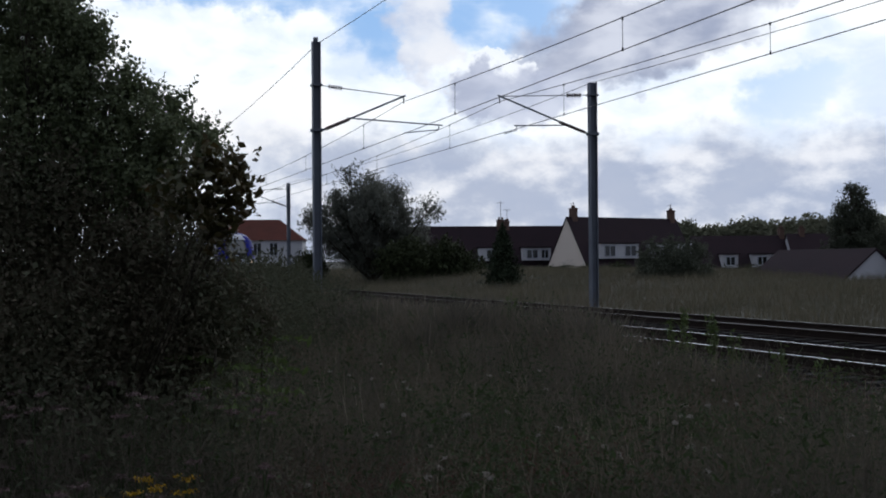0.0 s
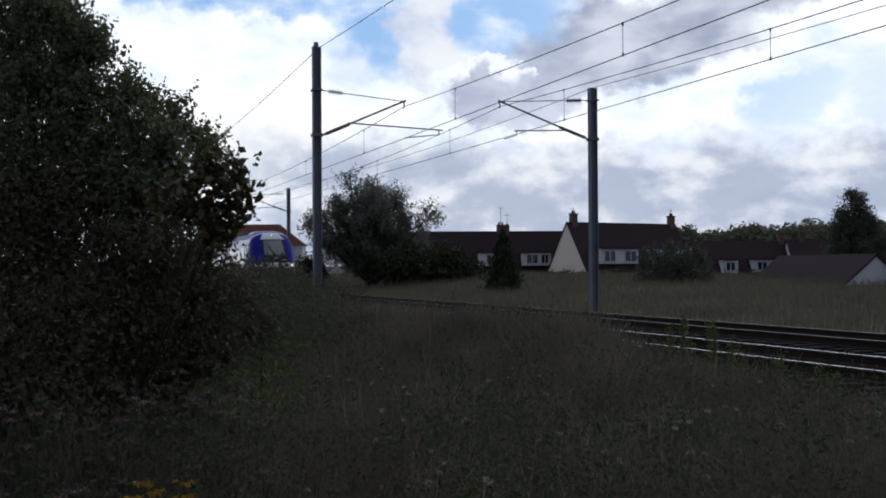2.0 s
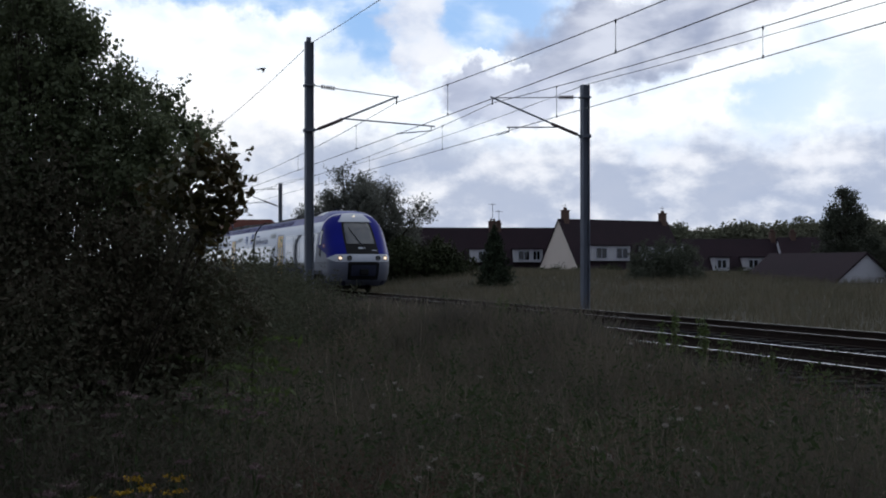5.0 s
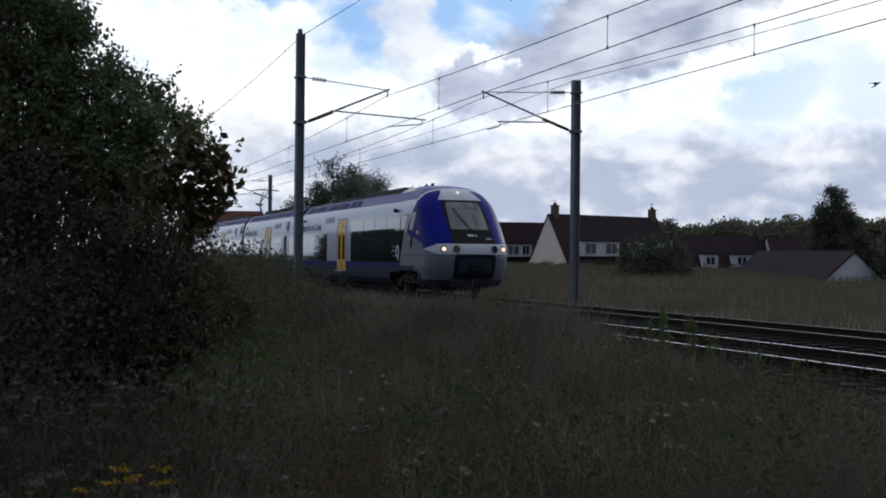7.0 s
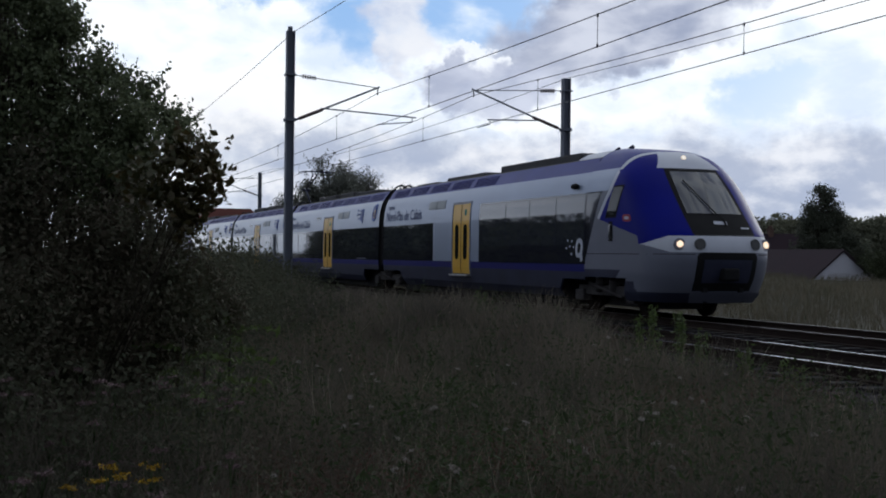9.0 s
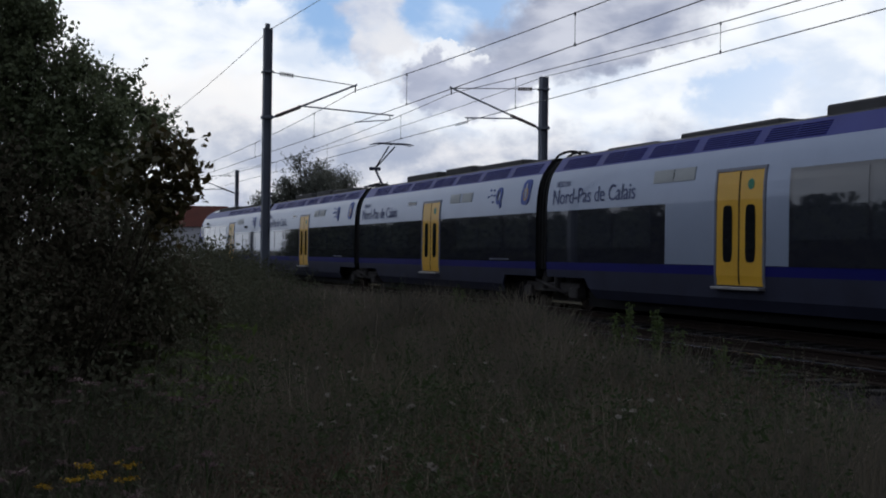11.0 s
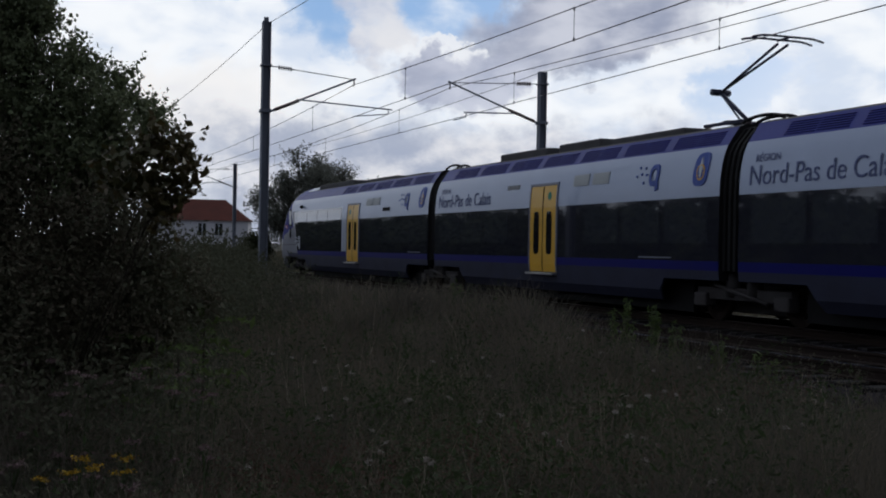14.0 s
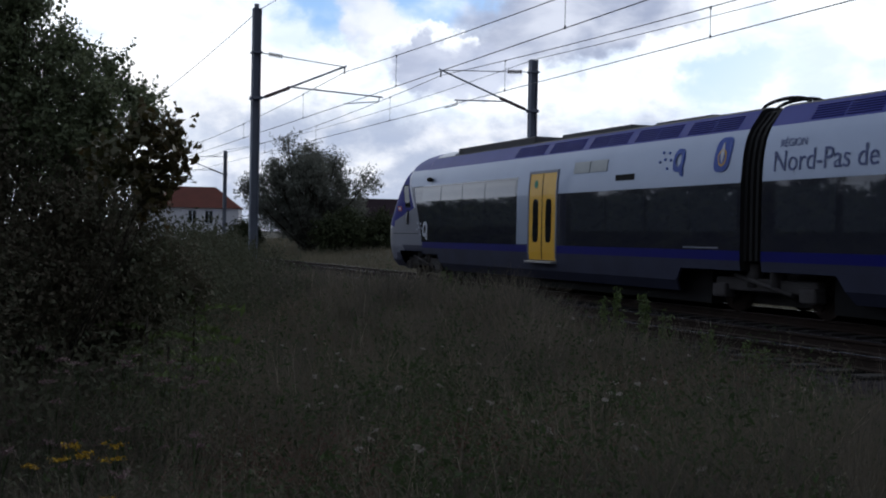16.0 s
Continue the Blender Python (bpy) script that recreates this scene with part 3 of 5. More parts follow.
def add_door(car, s):
    for side in (-1, 1):
        turn = 0.0 if side < 0 else math.pi
        shared("door", car, (-s, 0, 0), build_leaf_door, M_YELLOW, turn)
        shared("door_frame", car, (-s, 0, 0), door_frame, M_GREY, turn)
        shared("door_seal", car, (-s, 0, 0), door_seal, M_RUBBER, turn)
        shared("step_plate", car, (-s, 0, 0), step_plate, M_STEEL, turn)
        shared("door_sticker", car, (-s + 0.36, 0, 0), door_sticker, M_STICKER, turn)
        for k in (-0.36, 0.36):
            shared("door_window", car, (-s + k, 0, 0), door_window, M_PANE, turn)


def add_windows(car, stations):
    for s in stations:
        for side in (-1, 1):
            shared("window", car, (-s, 0, 0), window_pane, M_TRAINPANE, 0.0 if side < 0 else math.pi)


def add_louvres(car, stations):
    for s in stations:
        for side in (-1, 1):
            shared("louvre", car, (-s, 0, 0), louvre, M_STRIPE, 0.0 if side < 0 else math.pi)


def roof_box(car, s0, s1, w, h):
    bm = bmesh.new()
    box(bm, -s1, -s0, -w, w, 3.74, 3.80 + h, 0.05)
    part("roof_unit", bm, M_ROOF, car)


# the nose: a shield whose front runs back with height and towards the sides
FRONT_Z = [0.36, 0.60, 0.90, 1.30, 1.60, 1.85, 2.00, 2.40, 3.00, 3.38, 3.62, 3.80, 3.92, 3.97]
FRONT_S = [0.82, 0.60, 0.42, 0.30, 0.32, 0.44, 0.60, 0.99, 1.55, 1.95, 2.25, 2.65, 3.20, 4.00]
DEPTH_S = [1.10, 1.20, 1.28, 1.32, 1.32, 1.28, 1.22, 1.15, 1.02, 0.95, 0.88, 0.78, 0.60, 0.25]
NOSE_Z, NOSE_W = [*PZ[:9], 3.62, 3.80, 3.92, 3.97], [*PY[:9], 1.13, 0.95, 0.74, 0.50]
FINE_Z = np.linspace(0.36, 3.97, 362)


def eased(zs, vs, reach):
    """A broken line rounded over a reach of so many centimetres to each side."""
    row = np.interp(FINE_Z, zs, vs)
    for _ in range(2):
        pad = np.concatenate([2 * row[0] - row[reach:0:-1], row, 2 * row[-1] - row[-2:-reach - 2:-1]])
        row = np.convolve(pad, np.full(2 * reach + 1, 1 / (2 * reach + 1)), "valid")
    return row


FRONT_ROW, DEPTH_ROW, WIDTH_ROW = eased(FRONT_Z, FRONT_S, 9), eased(FRONT_Z, DEPTH_S, 9), eased(NOSE_Z, NOSE_W, 5)


def shield(q, z, out=0.0):
    s = np.interp(z, FINE_Z, FRONT_ROW) + np.interp(z, FINE_Z, DEPTH_ROW) * (1 - (1 - np.minimum(np.abs(q), 1.0) ** 2.5) ** 0.4)
    w = np.interp(z, FINE_Z, WIDTH_ROW)
    return np.stack([-s + out, q * (w + 0.3 * out), z + 0.4 * out * (z > 1.9)], -1)


def front_paint(q, z, s):
    a = abs(q)
    band = 0.175 * min(1.0, max(0.0, 1.0 - a) / 0.18) ** 0.6
    if abs(z - 1.63) < band:
        return 1
    # dark skirt tone stands in for the shaded gap under the nose
    if z < 0.58:
        return 5
    if z < 1.63:
        corner = max(0.0, z - 1.36) ** 2 * 6
        return 4 if a < 0.50 - corner and z > 0.62 else 0
    if z < 3.36:
        return 3 if a < 0.51 else 2
    if s > blue_rear(z):
        return 1 if s < blue_rear(z) + 0.15 else 6
    return 1 if a < 0.62 - 0.3 * (z - 3.36) else 2


def blue_rear(z):
    return 3.54 - 0.81 * (z - 2.215) if z < 2.92 else 2.97 - 0.5 * (z - 2.92)


def side_paint(s, z):
    if z < 0.86 and s > 2.25 + 0.5 * (0.86 - z):
        return -1
    # low side painted dark for mirrored ground and shade round the bogie opening
    if z < 0.62 or (z < 0.80 and s > 1.9) or (z < 1.05 and s > 3.0 - 1.2 * (z - 0.62)):
        return 5
    rear, low = blue_rear(z), 1.66 + 0.22 * (s - 1.0)
    if z > low and s < rear:
        return 2
    if z > low and s < rear + 0.15:
        return 1
    if z > 3.40:
        return 6
    if z > 2.88:
        return 8
    return 7 if s > 4.3 - 0.49 * (z - 1.2) and z > 1.16 else 0


def nose(name, car):
    nz, nq, ns = 330, 200, 150
    zs = np.linspace(0.36, 3.97, nz)
    qs = np.sin(np.linspace(-math.pi / 2, math.pi / 2, nq))
    Z, Q = np.meshgrid(zs, qs, indexing="ij")
    verts = [shield(Q, Z).reshape(-1, 3)]
    faces, index = [], []
    ii = np.arange(nz * nq).reshape(nz, nq)
    faces.append(np.stack([ii[:-1, :-1], ii[:-1, 1:], ii[1:, 1:], ii[1:, :-1]], -1).reshape(-1, 4))
    depth = -verts[0].reshape(nz, nq, 3)[:, :, 0]
    index += [front_paint((qs[j] + qs[j + 1]) / 2, (zs[i] + zs[i + 1]) / 2, depth[i, j]) for i in range(nz - 1) for j in range(nq - 1)]
    base = nz * nq
    edge = np.interp(zs, FINE_Z, FRONT_ROW) + np.interp(zs, FINE_Z, DEPTH_ROW)
    us = np.linspace(0, 1, ns)
    for side in (-1, 1):
        S = edge[:, None] + (4.3 - edge[:, None]) * us[None]
        w = np.interp(zs, FINE_Z, WIDTH_ROW)[:, None] + 0 * S
        verts.append(np.stack([-S, side * w, zs[:, None] + 0 * S], -1).reshape(-1, 3))
        jj = base + np.arange(nz * ns).reshape(nz, ns)
        base += nz * ns
        f = np.stack([jj[:-1, :-1], jj[:-1, 1:], jj[1:, 1:], jj[1:, :-1]], -1).reshape(-1, 4)
        faces.append(f if side > 0 else f[:, ::-1])
        index += [side_paint((S[i, j] + S[i, j + 1]) / 2, (zs[i] + zs[i + 1]) / 2) for i in range(nz - 1) for j in range(ns - 1)]
    # roof and floor of the nose
    top = shield(qs, np.full(nq, 3.97))
    back = np.stack([np.full(nq, -4.3), qs * 0.50, np.full(nq, 3.97)], -1)
    verts += [top, back]
    kk = np.arange(nq)
    faces.append(np.stack([base + kk[:-1], base + kk[1:], base + nq + kk[1:], base + nq + kk[:-1]], -1))
    index += [1] * (nq - 1)
    mats = [M_GREY, M_WHITE, M_BLUE, M_PANE, M_RUBBER, M_SKIRT, M_FAIRING, M_GLASSBAND, M_SILVER]
    # the opening over the bogie stays free
    index, faces = np.array(index), np.concatenate(faces)
    return soup(name, np.concatenate(verts), faces[index >= 0], mats, car, index=index[index >= 0], smooth=True)


def disc(bm, q, z, r, out, mi=0, thick=0.03):
    p = Vector(shield(np.array(q), np.array(z), out))
    e = 0.02
    a = Vector(shield(np.array(q + e), np.array(z), out)) - Vector(shield(np.array(q - e), np.array(z), out))
    b = Vector(shield(np.array(q), np.array(z + e), out)) - Vector(shield(np.array(q), np.array(z - e), out))
    nrm = a.cross(b).normalized()
    if nrm.x < 0:
        nrm = -nrm
    nrm = (nrm + Vector((1.2, 0, 0))).normalized()
    tube(bm, p - nrm * thick, p + nrm * thick, r, sides=20, mi=mi)


def front_patch(q0, q1, z0, z1, out, taper=0.0):
    zs = np.linspace(z0, z1, 14)
    us = np.linspace(-1, 1, 15)
    bm = bmesh.new()
    grid = []
    for z in zs:
        k = 1 - taper * (z - z0) / (z1 - z0)
        grid.append([bm.verts.new(shield(np.array((q0 + q1) / 2 + (q1 - q0) / 2 * u * k), np.array(z), out)) for u in us])
    for a, b in zip(grid, grid[1:]):
        for i in range(len(us) - 1):
            bm.faces.new((a[i], a[i + 1], b[i + 1], b[i]))
    return bm


def fit_cab(car, lit):
    part("windscreen", front_patch(-0.46, 0.46, 2.30, 3.27, 0.014, 0.04), M_SCREEN, car, smooth=True)
    part("windscreen_frame", front_patch(-0.52, 0.52, 1.84, 3.35, 0.005), M_RUBBER, car, smooth=True)
    for q in (-0.72, 0.72):
        bm = bmesh.new()
        disc(bm, q, 1.63, 0.125, 0.0)
        part("lamp_housing", bm, M_GREY, car)
        bm = bmesh.new()
        disc(bm, q, 1.63, 0.07, 0.03)
        part("headlamp", bm, M_LAMP if lit else M_PANE, car)
        bm = bmesh.new()
        disc(bm, q * 0.64, 1.63, 0.125, 0.012)
        part("marker_lamp", bm, M_PANE, car)
    # plough plate under the nose, joint lines round it, hatch in the dark opening
    bm = front_patch(-0.58, 0.58, 0.37, 0.60, 0.26)
    bmesh.ops.solidify(bm, geom=list(bm.faces), thickness=0.05)
    part("snow_plough", bm, M_GREY, car)
    for y in (-0.45, 0.45):
        part("plough_bracket", boxes((-1.0, -0.55, y - 0.05, y + 0.05, 0.38, 0.7)), M_RUBBER, car)
    for q0, q1 in ((-0.99, -0.53), (0.53, 0.99)):
        part("panel_joint", front_patch(q0, q1, 1.405, 1.42, 0.004), M_RUBBER, car)
    part("coupler_hatch", front_patch(-0.40, 0.40, 0.80, 1.30, 0.01), M_SKIRT, car)
    bm = bmesh.new()
    disc(bm, 0.0, 3.62, 0.05, 0.01)
    part("top_lamp", bm, M_LAMPTOP if lit else M_PANE, car)
    part("wiper", tubes((shield(np.array(-0.30), np.array(3.05), 0.05), shield(np.array(-0.02), np.array(2.28), 0.05), 0.014), (shield(np.array(0.02), np.array(2.28), 0.05), shield(np.array(0.05), np.array(2.05), 0.05), 0.02), sides=6), M_RUBBER, car)
    part("number_bar", front_patch(-0.12, 0.10, 2.06, 2.13, 0.014), M_WHITE, car)
    part("small_plate", front_patch(0.30, 0.46, 1.97, 2.0, 0.014), M_WHITE, car)
    bm = bmesh.new()
    box(bm, -0.7, -0.22, -0.20, 0.20, 0.85, 1.12, 0.04)
    part("coupler", bm, M_RUBBER, car)
    for side in (-1, 1):
        bm = bmesh.new()
        skin(bm, 2.76, 3.20, 2.28, 2.94, side, 0.008, 0.014, lean=-0.45)
        part("cab_window", bm, M_PANE, car)
        bm = bmesh.new()
        skin(bm, 2.72, 3.24, 2.24, 2.98, side, 0.004, 0.012, lean=-0.45)
        part("cab_window_seal", bm, M_RUBBER, car)
        bm = bmesh.new()
        skin(bm, 2.88, 3.05, 1.70, 2.16, side, 0.010, 0.02)
        part("cab_handle_recess", bm, M_RUBBER, car)
        part("cab_handrail", tubes(((-2.96, side * 1.52, 1.78), (-2.96, side * 1.52, 2.08), 0.022), ((-2.96, side * 1.46, 1.78), (-2.96, side * 1.52, 1.78), 0.016), ((-2.96, side * 1.46, 2.08), (-2.96, side * 1.52, 2.08), 0.016)), M_STEEL, car)
        part("badge", decal(oval(2.2, 2.22, 0.19, 0.085, 24, 3.0, 0.3 * side), side, -0.004), M_RED, car, "small red badge")
        part("badge_mark", decal(oval(2.2, 2.22, 0.10, 0.035, 16, 3.0, 0.3 * side), side, 0.0), M_WHITE, car)
        bm = bmesh.new()
        skin(bm, 1.6, 4.3, 1.405, 1.42, side, 0.004, 0.01)
        part("panel_joint", bm, M_RUBBER, car)
        bm = bmesh.new()
        ball(bm, (-4.88, side * 1.47, 3.06), (0.20, 0.07, 0.075))
        part("camera_pod", bm, M_RUBBER, car, smooth=True)
        # tall glazing between cab and door
        bm = bmesh.new()
        skin(bm, 4.26, 11.27, 1.165, 2.88, side, 0.008, 0.02)
        part("window_band", bm, M_GLASSBAND, car)
        bm = bmesh.new()
        skin(bm, 3.50, 4.28, 2.86, 2.88, side, 0.006, 0.012)
        part("band_edge", bm, M_RUBBER, car)
        for a, b in ((4.30, 5.85), (5.95, 7.52), (7.62, 9.15), (9.25, 11.17)):
            bm = bmesh.new()
            skin(bm, a, b, 1.62, 2.80, side, 0.014, 0.016)
            part("window", bm, M_TRAINPANE, car)


def decal(outline, side, out=0.007, inner=None):
    """A painted shape on the body's side: an outline of (s, z) points, with an inner one cut out where given."""
    bm = bmesh.new()

    def row(pts, o):
        return [bm.verts.new((-p, side * (half_width(z) + o), z)) for p, z in pts]
    out += 0.014
    a, c = row(outline, out), row(outline, -0.01)
    k = len(a)
    for i in range(k):
        bm.faces.new((a[i], a[(i + 1) % k], c[(i + 1) % k], c[i]))
    if inner:
        b = row(inner, out)
        for i in range(k):
            bm.faces.new((a[i], a[(i + 1) % k], b[(i + 1) % k], b[i]))
    else:
        bm.faces.new(a)
    bmesh.ops.recalc_face_normals(bm, faces=bm.faces)
    return bm


def oval(s, z, rs, rz, n=28, power=2.0, lean=0.0):
    pts = []
    for i in range(n):
        a = 2 * math.pi * i / n
        c, d = math.cos(a), math.sin(a)
        u = math.copysign(abs(c) ** (2 / power), c) * rs
        v = math.copysign(abs(d) ** (2 / power), d) * rz
        pts.append((s + u - lean * v, z + v))
    return pts


def emblem(car, s, z, side=-1):
    f = -side
    part("emblem", decal(oval(s, z, 0.25, 0.33, 32, 3.2, 0.12 * f), side), M_EMBLEM, car, "blue rounded emblem")
    part("emblem_ring", decal(oval(s, z - 0.06, 0.13, 0.16, 24, 2.0), side, 0.011, oval(s, z - 0.06, 0.105, 0.13, 24, 2.0)), M_YELLOW, car)
    part("emblem_leaf", decal(oval(s, z + 0.03, 0.05, 0.20, 20, 1.4), side, 0.014), M_WHITE, car)


def ring_mark(car, s, z, size, material, side=-1):
    """A ring with a short tail and a scatter of dots, as painted on the side."""
    f = -side
    part("ring_mark", decal(oval(s, z, size * 0.45, size * 0.55, 28, 2.6, 0.1 * f), side, 0.007, oval(s, z, size * 0.22, size * 0.30, 28, 2.4, 0.1 * f)), material, car)
    t = s - size * 0.30 * f
    part("ring_tail", decal([(t - 0.05, z - size * 0.4), (t + 0.05, z - size * 0.4), (t + 0.05, z - size * 0.8), (t - 0.05, z - size * 0.72)], side, 0.0075), material, car)
    for dx, dz in ((0.75, 0.05), (0.95, 0.4), (1.0, -0.35), (1.25, 0.1), (1.5, 0.45), (1.7, 0.0)):
        r = size * 0.07
        part("dot_mark", decal(oval(s + dx * size * f, z + dz * size, r, r, 8), side), material, car)


def lettering(car, words, s_left, z, size, material, lean=0.0):
    """Words on the side that faces the meadow, from their left end."""
    c = bpy.data.curves.new("lettering", "FONT")
    c.body, c.size, c.extrude = words, size, 0.002
    ob = bpy.data.objects.new("lettering", c)
    scene.collection.objects.link(ob)
    mesh = bpy.data.meshes.new_from_object(ob.evaluated_get(bpy.context.evaluated_depsgraph_get()))
    bpy.data.objects.remove(ob)
    o = tagged(link("lettering", mesh, material, car), kind="stuff")
    o.location = (-s_left, -half_width(z) - 0.010, z)
    o.rotation_euler = (radians(90 - lean), 0, 0)


def wheelset():
    bm = bmesh.new()
    for y in (-0.75, 0.75):
        tube(bm, (0, y - 0.065, 0), (0, y + 0.065, 0), 0.42, sides=24)
        tube(bm, (0, y * 1.1 - 0.04, 0), (0, y * 1.1 + 0.04, 0), 0.12, sides=12)
    tube(bm, (0, -0.8, 0), (0, 0.8, 0), 0.08, sides=10)
    for k in range(4):
        a = k * math.pi / 2
        for y in (-0.83, 0.83):
            box(bm, math.cos(a) * 0.25 - 0.04, math.cos(a) * 0.25 + 0.04, y - 0.02, y + 0.02, math.sin(a) * 0.25 - 0.04, math.sin(a) * 0.25 + 0.04)
    return bm


WHEELS = []


def bogie(train, s):
    b = bmesh.new()
    for side in (-1, 1):
        box(b, -1.5, 1.5, *sorted((side * 1.0, side * 1.16)), 0.42, 0.66, 0.03)
        for k in (-1.3, 1.3):
            box(b, k - 0.22, k + 0.22, *sorted((side * 0.98, side * 1.24)), 0.28, 0.55, 0.04)
        for k in (-0.35, 0.35):
            tube(b, (k, side * 1.1, 0.5), (k, side * 1.1, 0.95), 0.15, sides=12)
        tube(b, (-0.8, side * 1.22, 0.72), (0.9, side * 1.22, 0.40), 0.04)
    # broad centre block also shuts out the bright gap below the bogie
    box(b, -1.45, 1.45, -0.6, 0.6, 0.16, 0.75, 0.04)
    ob = part("bogie", b, M_BOGIE, train)
    ob.location = (-s, 0, 0)
    for k in (-1.3, 1.3):
        w = shared("wheelset", ob, (k, 0, 0.42), wheelset, M_RUST)
        WHEELS.append((w, k))


# the cab, shaped from its own zero, stands this far forward on the car
CAB_AHEAD = 0.45


def end_car(train, m, lit):
    bm = shell(bmesh.new(), 4.3 - CAB_AHEAD, END - 0.32)
    car = part("carriage", bm, HULL, train)
    car.matrix_basis = m
    nose("cab_shell", car)
    fit_cab(car, lit)
    for fitting in car.children:
        fitting.location.x += CAB_AHEAD
    skirt(car, 5.1, END - 2.3)
    # added black floor box gives the bogie opening its shaded inside
    part("dark_arch_infill", boxes((-5.2, -1.3, -1.15, 1.15, 0.72, 1.0)), M_RUBBER, car)
    add_door(car, 12.3)
    for side in (-1, 1):
        for a, b, top in ((13.12, 14.9, 2.45), (10.82, 11.48, 2.90)) if side < 0 else ((10.82, 11.48, 2.90),):
            bm = bmesh.new()
            skin(bm, a, b, 1.17, top, side, 0.009, 0.02)
            part("side_panel", bm, M_SILVER, car)
    add_windows(car, [16.3, 18.0, 19.6])
    shared("window", car, (-14.6, 0, 0), window_pane, M_TRAINPANE, math.pi)
    add_louvres(car, [11.0 + 2.05 * k for k in range(5)])
    for side in (-1, 1):
        for k in (9.95, 10.75):
            shared("vent_panel", car, (-(k + 4.3), 0, 0), vent_panel, M_PANEL, 0.0 if side < 0 else math.pi)
    bm = bmesh.new()
    prism([(-1.05, 3.70), (-0.95, 3.80), (-0.74, 3.92), (-0.5, 3.97), (0.5, 3.97), (0.74, 3.92), (0.95, 3.80), (1.05, 3.70)], -5.2, -3.846, bm)
    part("roof_hood", bm, M_WHITE, car)
    roof_box(car, 5.3, 10.6, 0.90, 0.18)
    roof_box(car, 12.0, 15.4, 0.84, 0.11)
    roof_box(car, 16.4, 18.6, 0.84, 0.05)
    for x in (-3.9, -4.6):
        part("horn", tubes(((x, -0.25, 3.99), (x + 0.15, -0.25, 4.03), 0.05)), M_SKIRT, car)
    return car


def mid_car(train, s):
    car = part("carriage", shell(bmesh.new(), 0.32, MID - 0.32), HULL, train)
    car.matrix_basis = pose(-s, 0, 0)
    skirt(car, 2.3, MID - 2.3)
    add_door(car, 8.0)
    add_windows(car, [1.5, 3.25, 5.0, 11.0, 12.75, 14.5])
    add_louvres(car, [1.5 + 2.05 * k for k in range(7)])
    for k in (5.1, 6.05):
        shared("vent_panel", car, (-k, 0, 0), vent_panel, M_PANEL, 0.0)
    roof_box(car, 2.6, 5.8, 0.84, 0.14)
    roof_box(car, 6.4, 8.6, 0.78, 0.22)
    roof_box(car, 9.2, 12.2, 0.84, 0.20)
    return car


def bellows(train, s):
    bm = bmesh.new()
    ring_x = [-s - 0.34 + 0.085 * k for k in range(9)]
    for k, x in enumerate(ring_x):
        d = 0.07 if k % 2 else 0.13
        ring = [(-(y - d), z - (0.06 if z > 3.5 else 0)) for y, z in PROFILE[2:]] + [((y - d), z - (0.06 if z > 3.5 else 0)) for y, z in PROFILE[2:][::-1]]
        prism(ring, x - 0.04, x + 0.042, bm)
    tagged(part("gangway_bellows", bm, M_RUBBER, train), kind="stuff")
    for y in (-0.75, -0.45, 0.5):
        pts = [(-s + 0.68 * math.cos(a), y, 3.80 + 0.14 * math.sin(a)) for a in np.linspace(0, math.pi, 10)]
        bm = bmesh.new()
        for p, q in zip(pts, pts[1:]):
            tube(bm, p, q, 0.035, sides=6)
        part("roof_cable", bm, M_RUBBER, train)


def pantograph(train, s):
    base = part("pantograph", boxes((-s - 0.8, -s + 0.8, -0.5, -0.42, 3.92, 3.98), (-s - 0.8, -s + 0.8, 0.42, 0.5, 3.92, 3.98), (-s - 0.1, -s + 0.1, -0.5, 0.5, 3.92, 4.0)), M_SKIRT, train)
    knee, head = (-s - 0.95, 0, 4.70), (-s + 1.15, 0, 5.40)
    part("lower_arm", tubes(((-s + 0.1, 0, 3.98), knee, 0.045), ((-s - 0.25, 0.1, 3.98), (knee[0] - 0.12, 0.1, knee[2] - 0.02), 0.022)), M_SKIRT, base)
    part("knee_joint", tubes(((knee[0], -0.22, knee[2]), (knee[0], 0.22, knee[2]), 0.07)), M_SKIRT, base)
    part("upper_arm", tubes((knee, (head[0], -0.12, head[2]), 0.028), (knee, (head[0], 0.12, head[2]), 0.028)), M_SKIRT, base)
    bm = bmesh.new()
    for x in (head[0] - 0.18, head[0] + 0.18):
        pts = [(x, y, head[2] + 0.12 - 0.30 * max(0, abs(y) - 0.5) ** 1.5) for y in np.linspace(-0.82, 0.82, 15)]
        for p, q in zip(pts, pts[1:]):
            tube(bm, p, q, 0.022, sides=6)
    tube(bm, (head[0] - 0.18, 0.0, head[2] + 0.1), (head[0] + 0.18, 0.0, head[2] + 0.1), 0.025)
    part("contact_bow", bm, M_SKIRT, base)
    bm = bmesh.new()
    for x in (-0.7, 0.7):
        for y in (-0.45, 0.45):
            for k in range(4):
                tube(bm, (-s + x, y, 3.80 + 0.035 * k), (-s + x, y, 3.815 + 0.035 * k), 0.07, sides=10)
    part("insulators", bm, M_INSUL, base)


train = new("train")
tagged(train, "four-car regional electric train, silver and blue with yellow doors", "train")
front = end_car(train, pose(0, 0, 0), True)
second, third = mid_car(train, END), mid_car(train, END + MID)
rear = end_car(train, pose(-LENGTH, 0, 0, 0, 0, 180), False)
for s in (END, END + MID, END + 2 * MID):
    bellows(train, s)
    bogie(train, s)
bogie(train, 3.3)
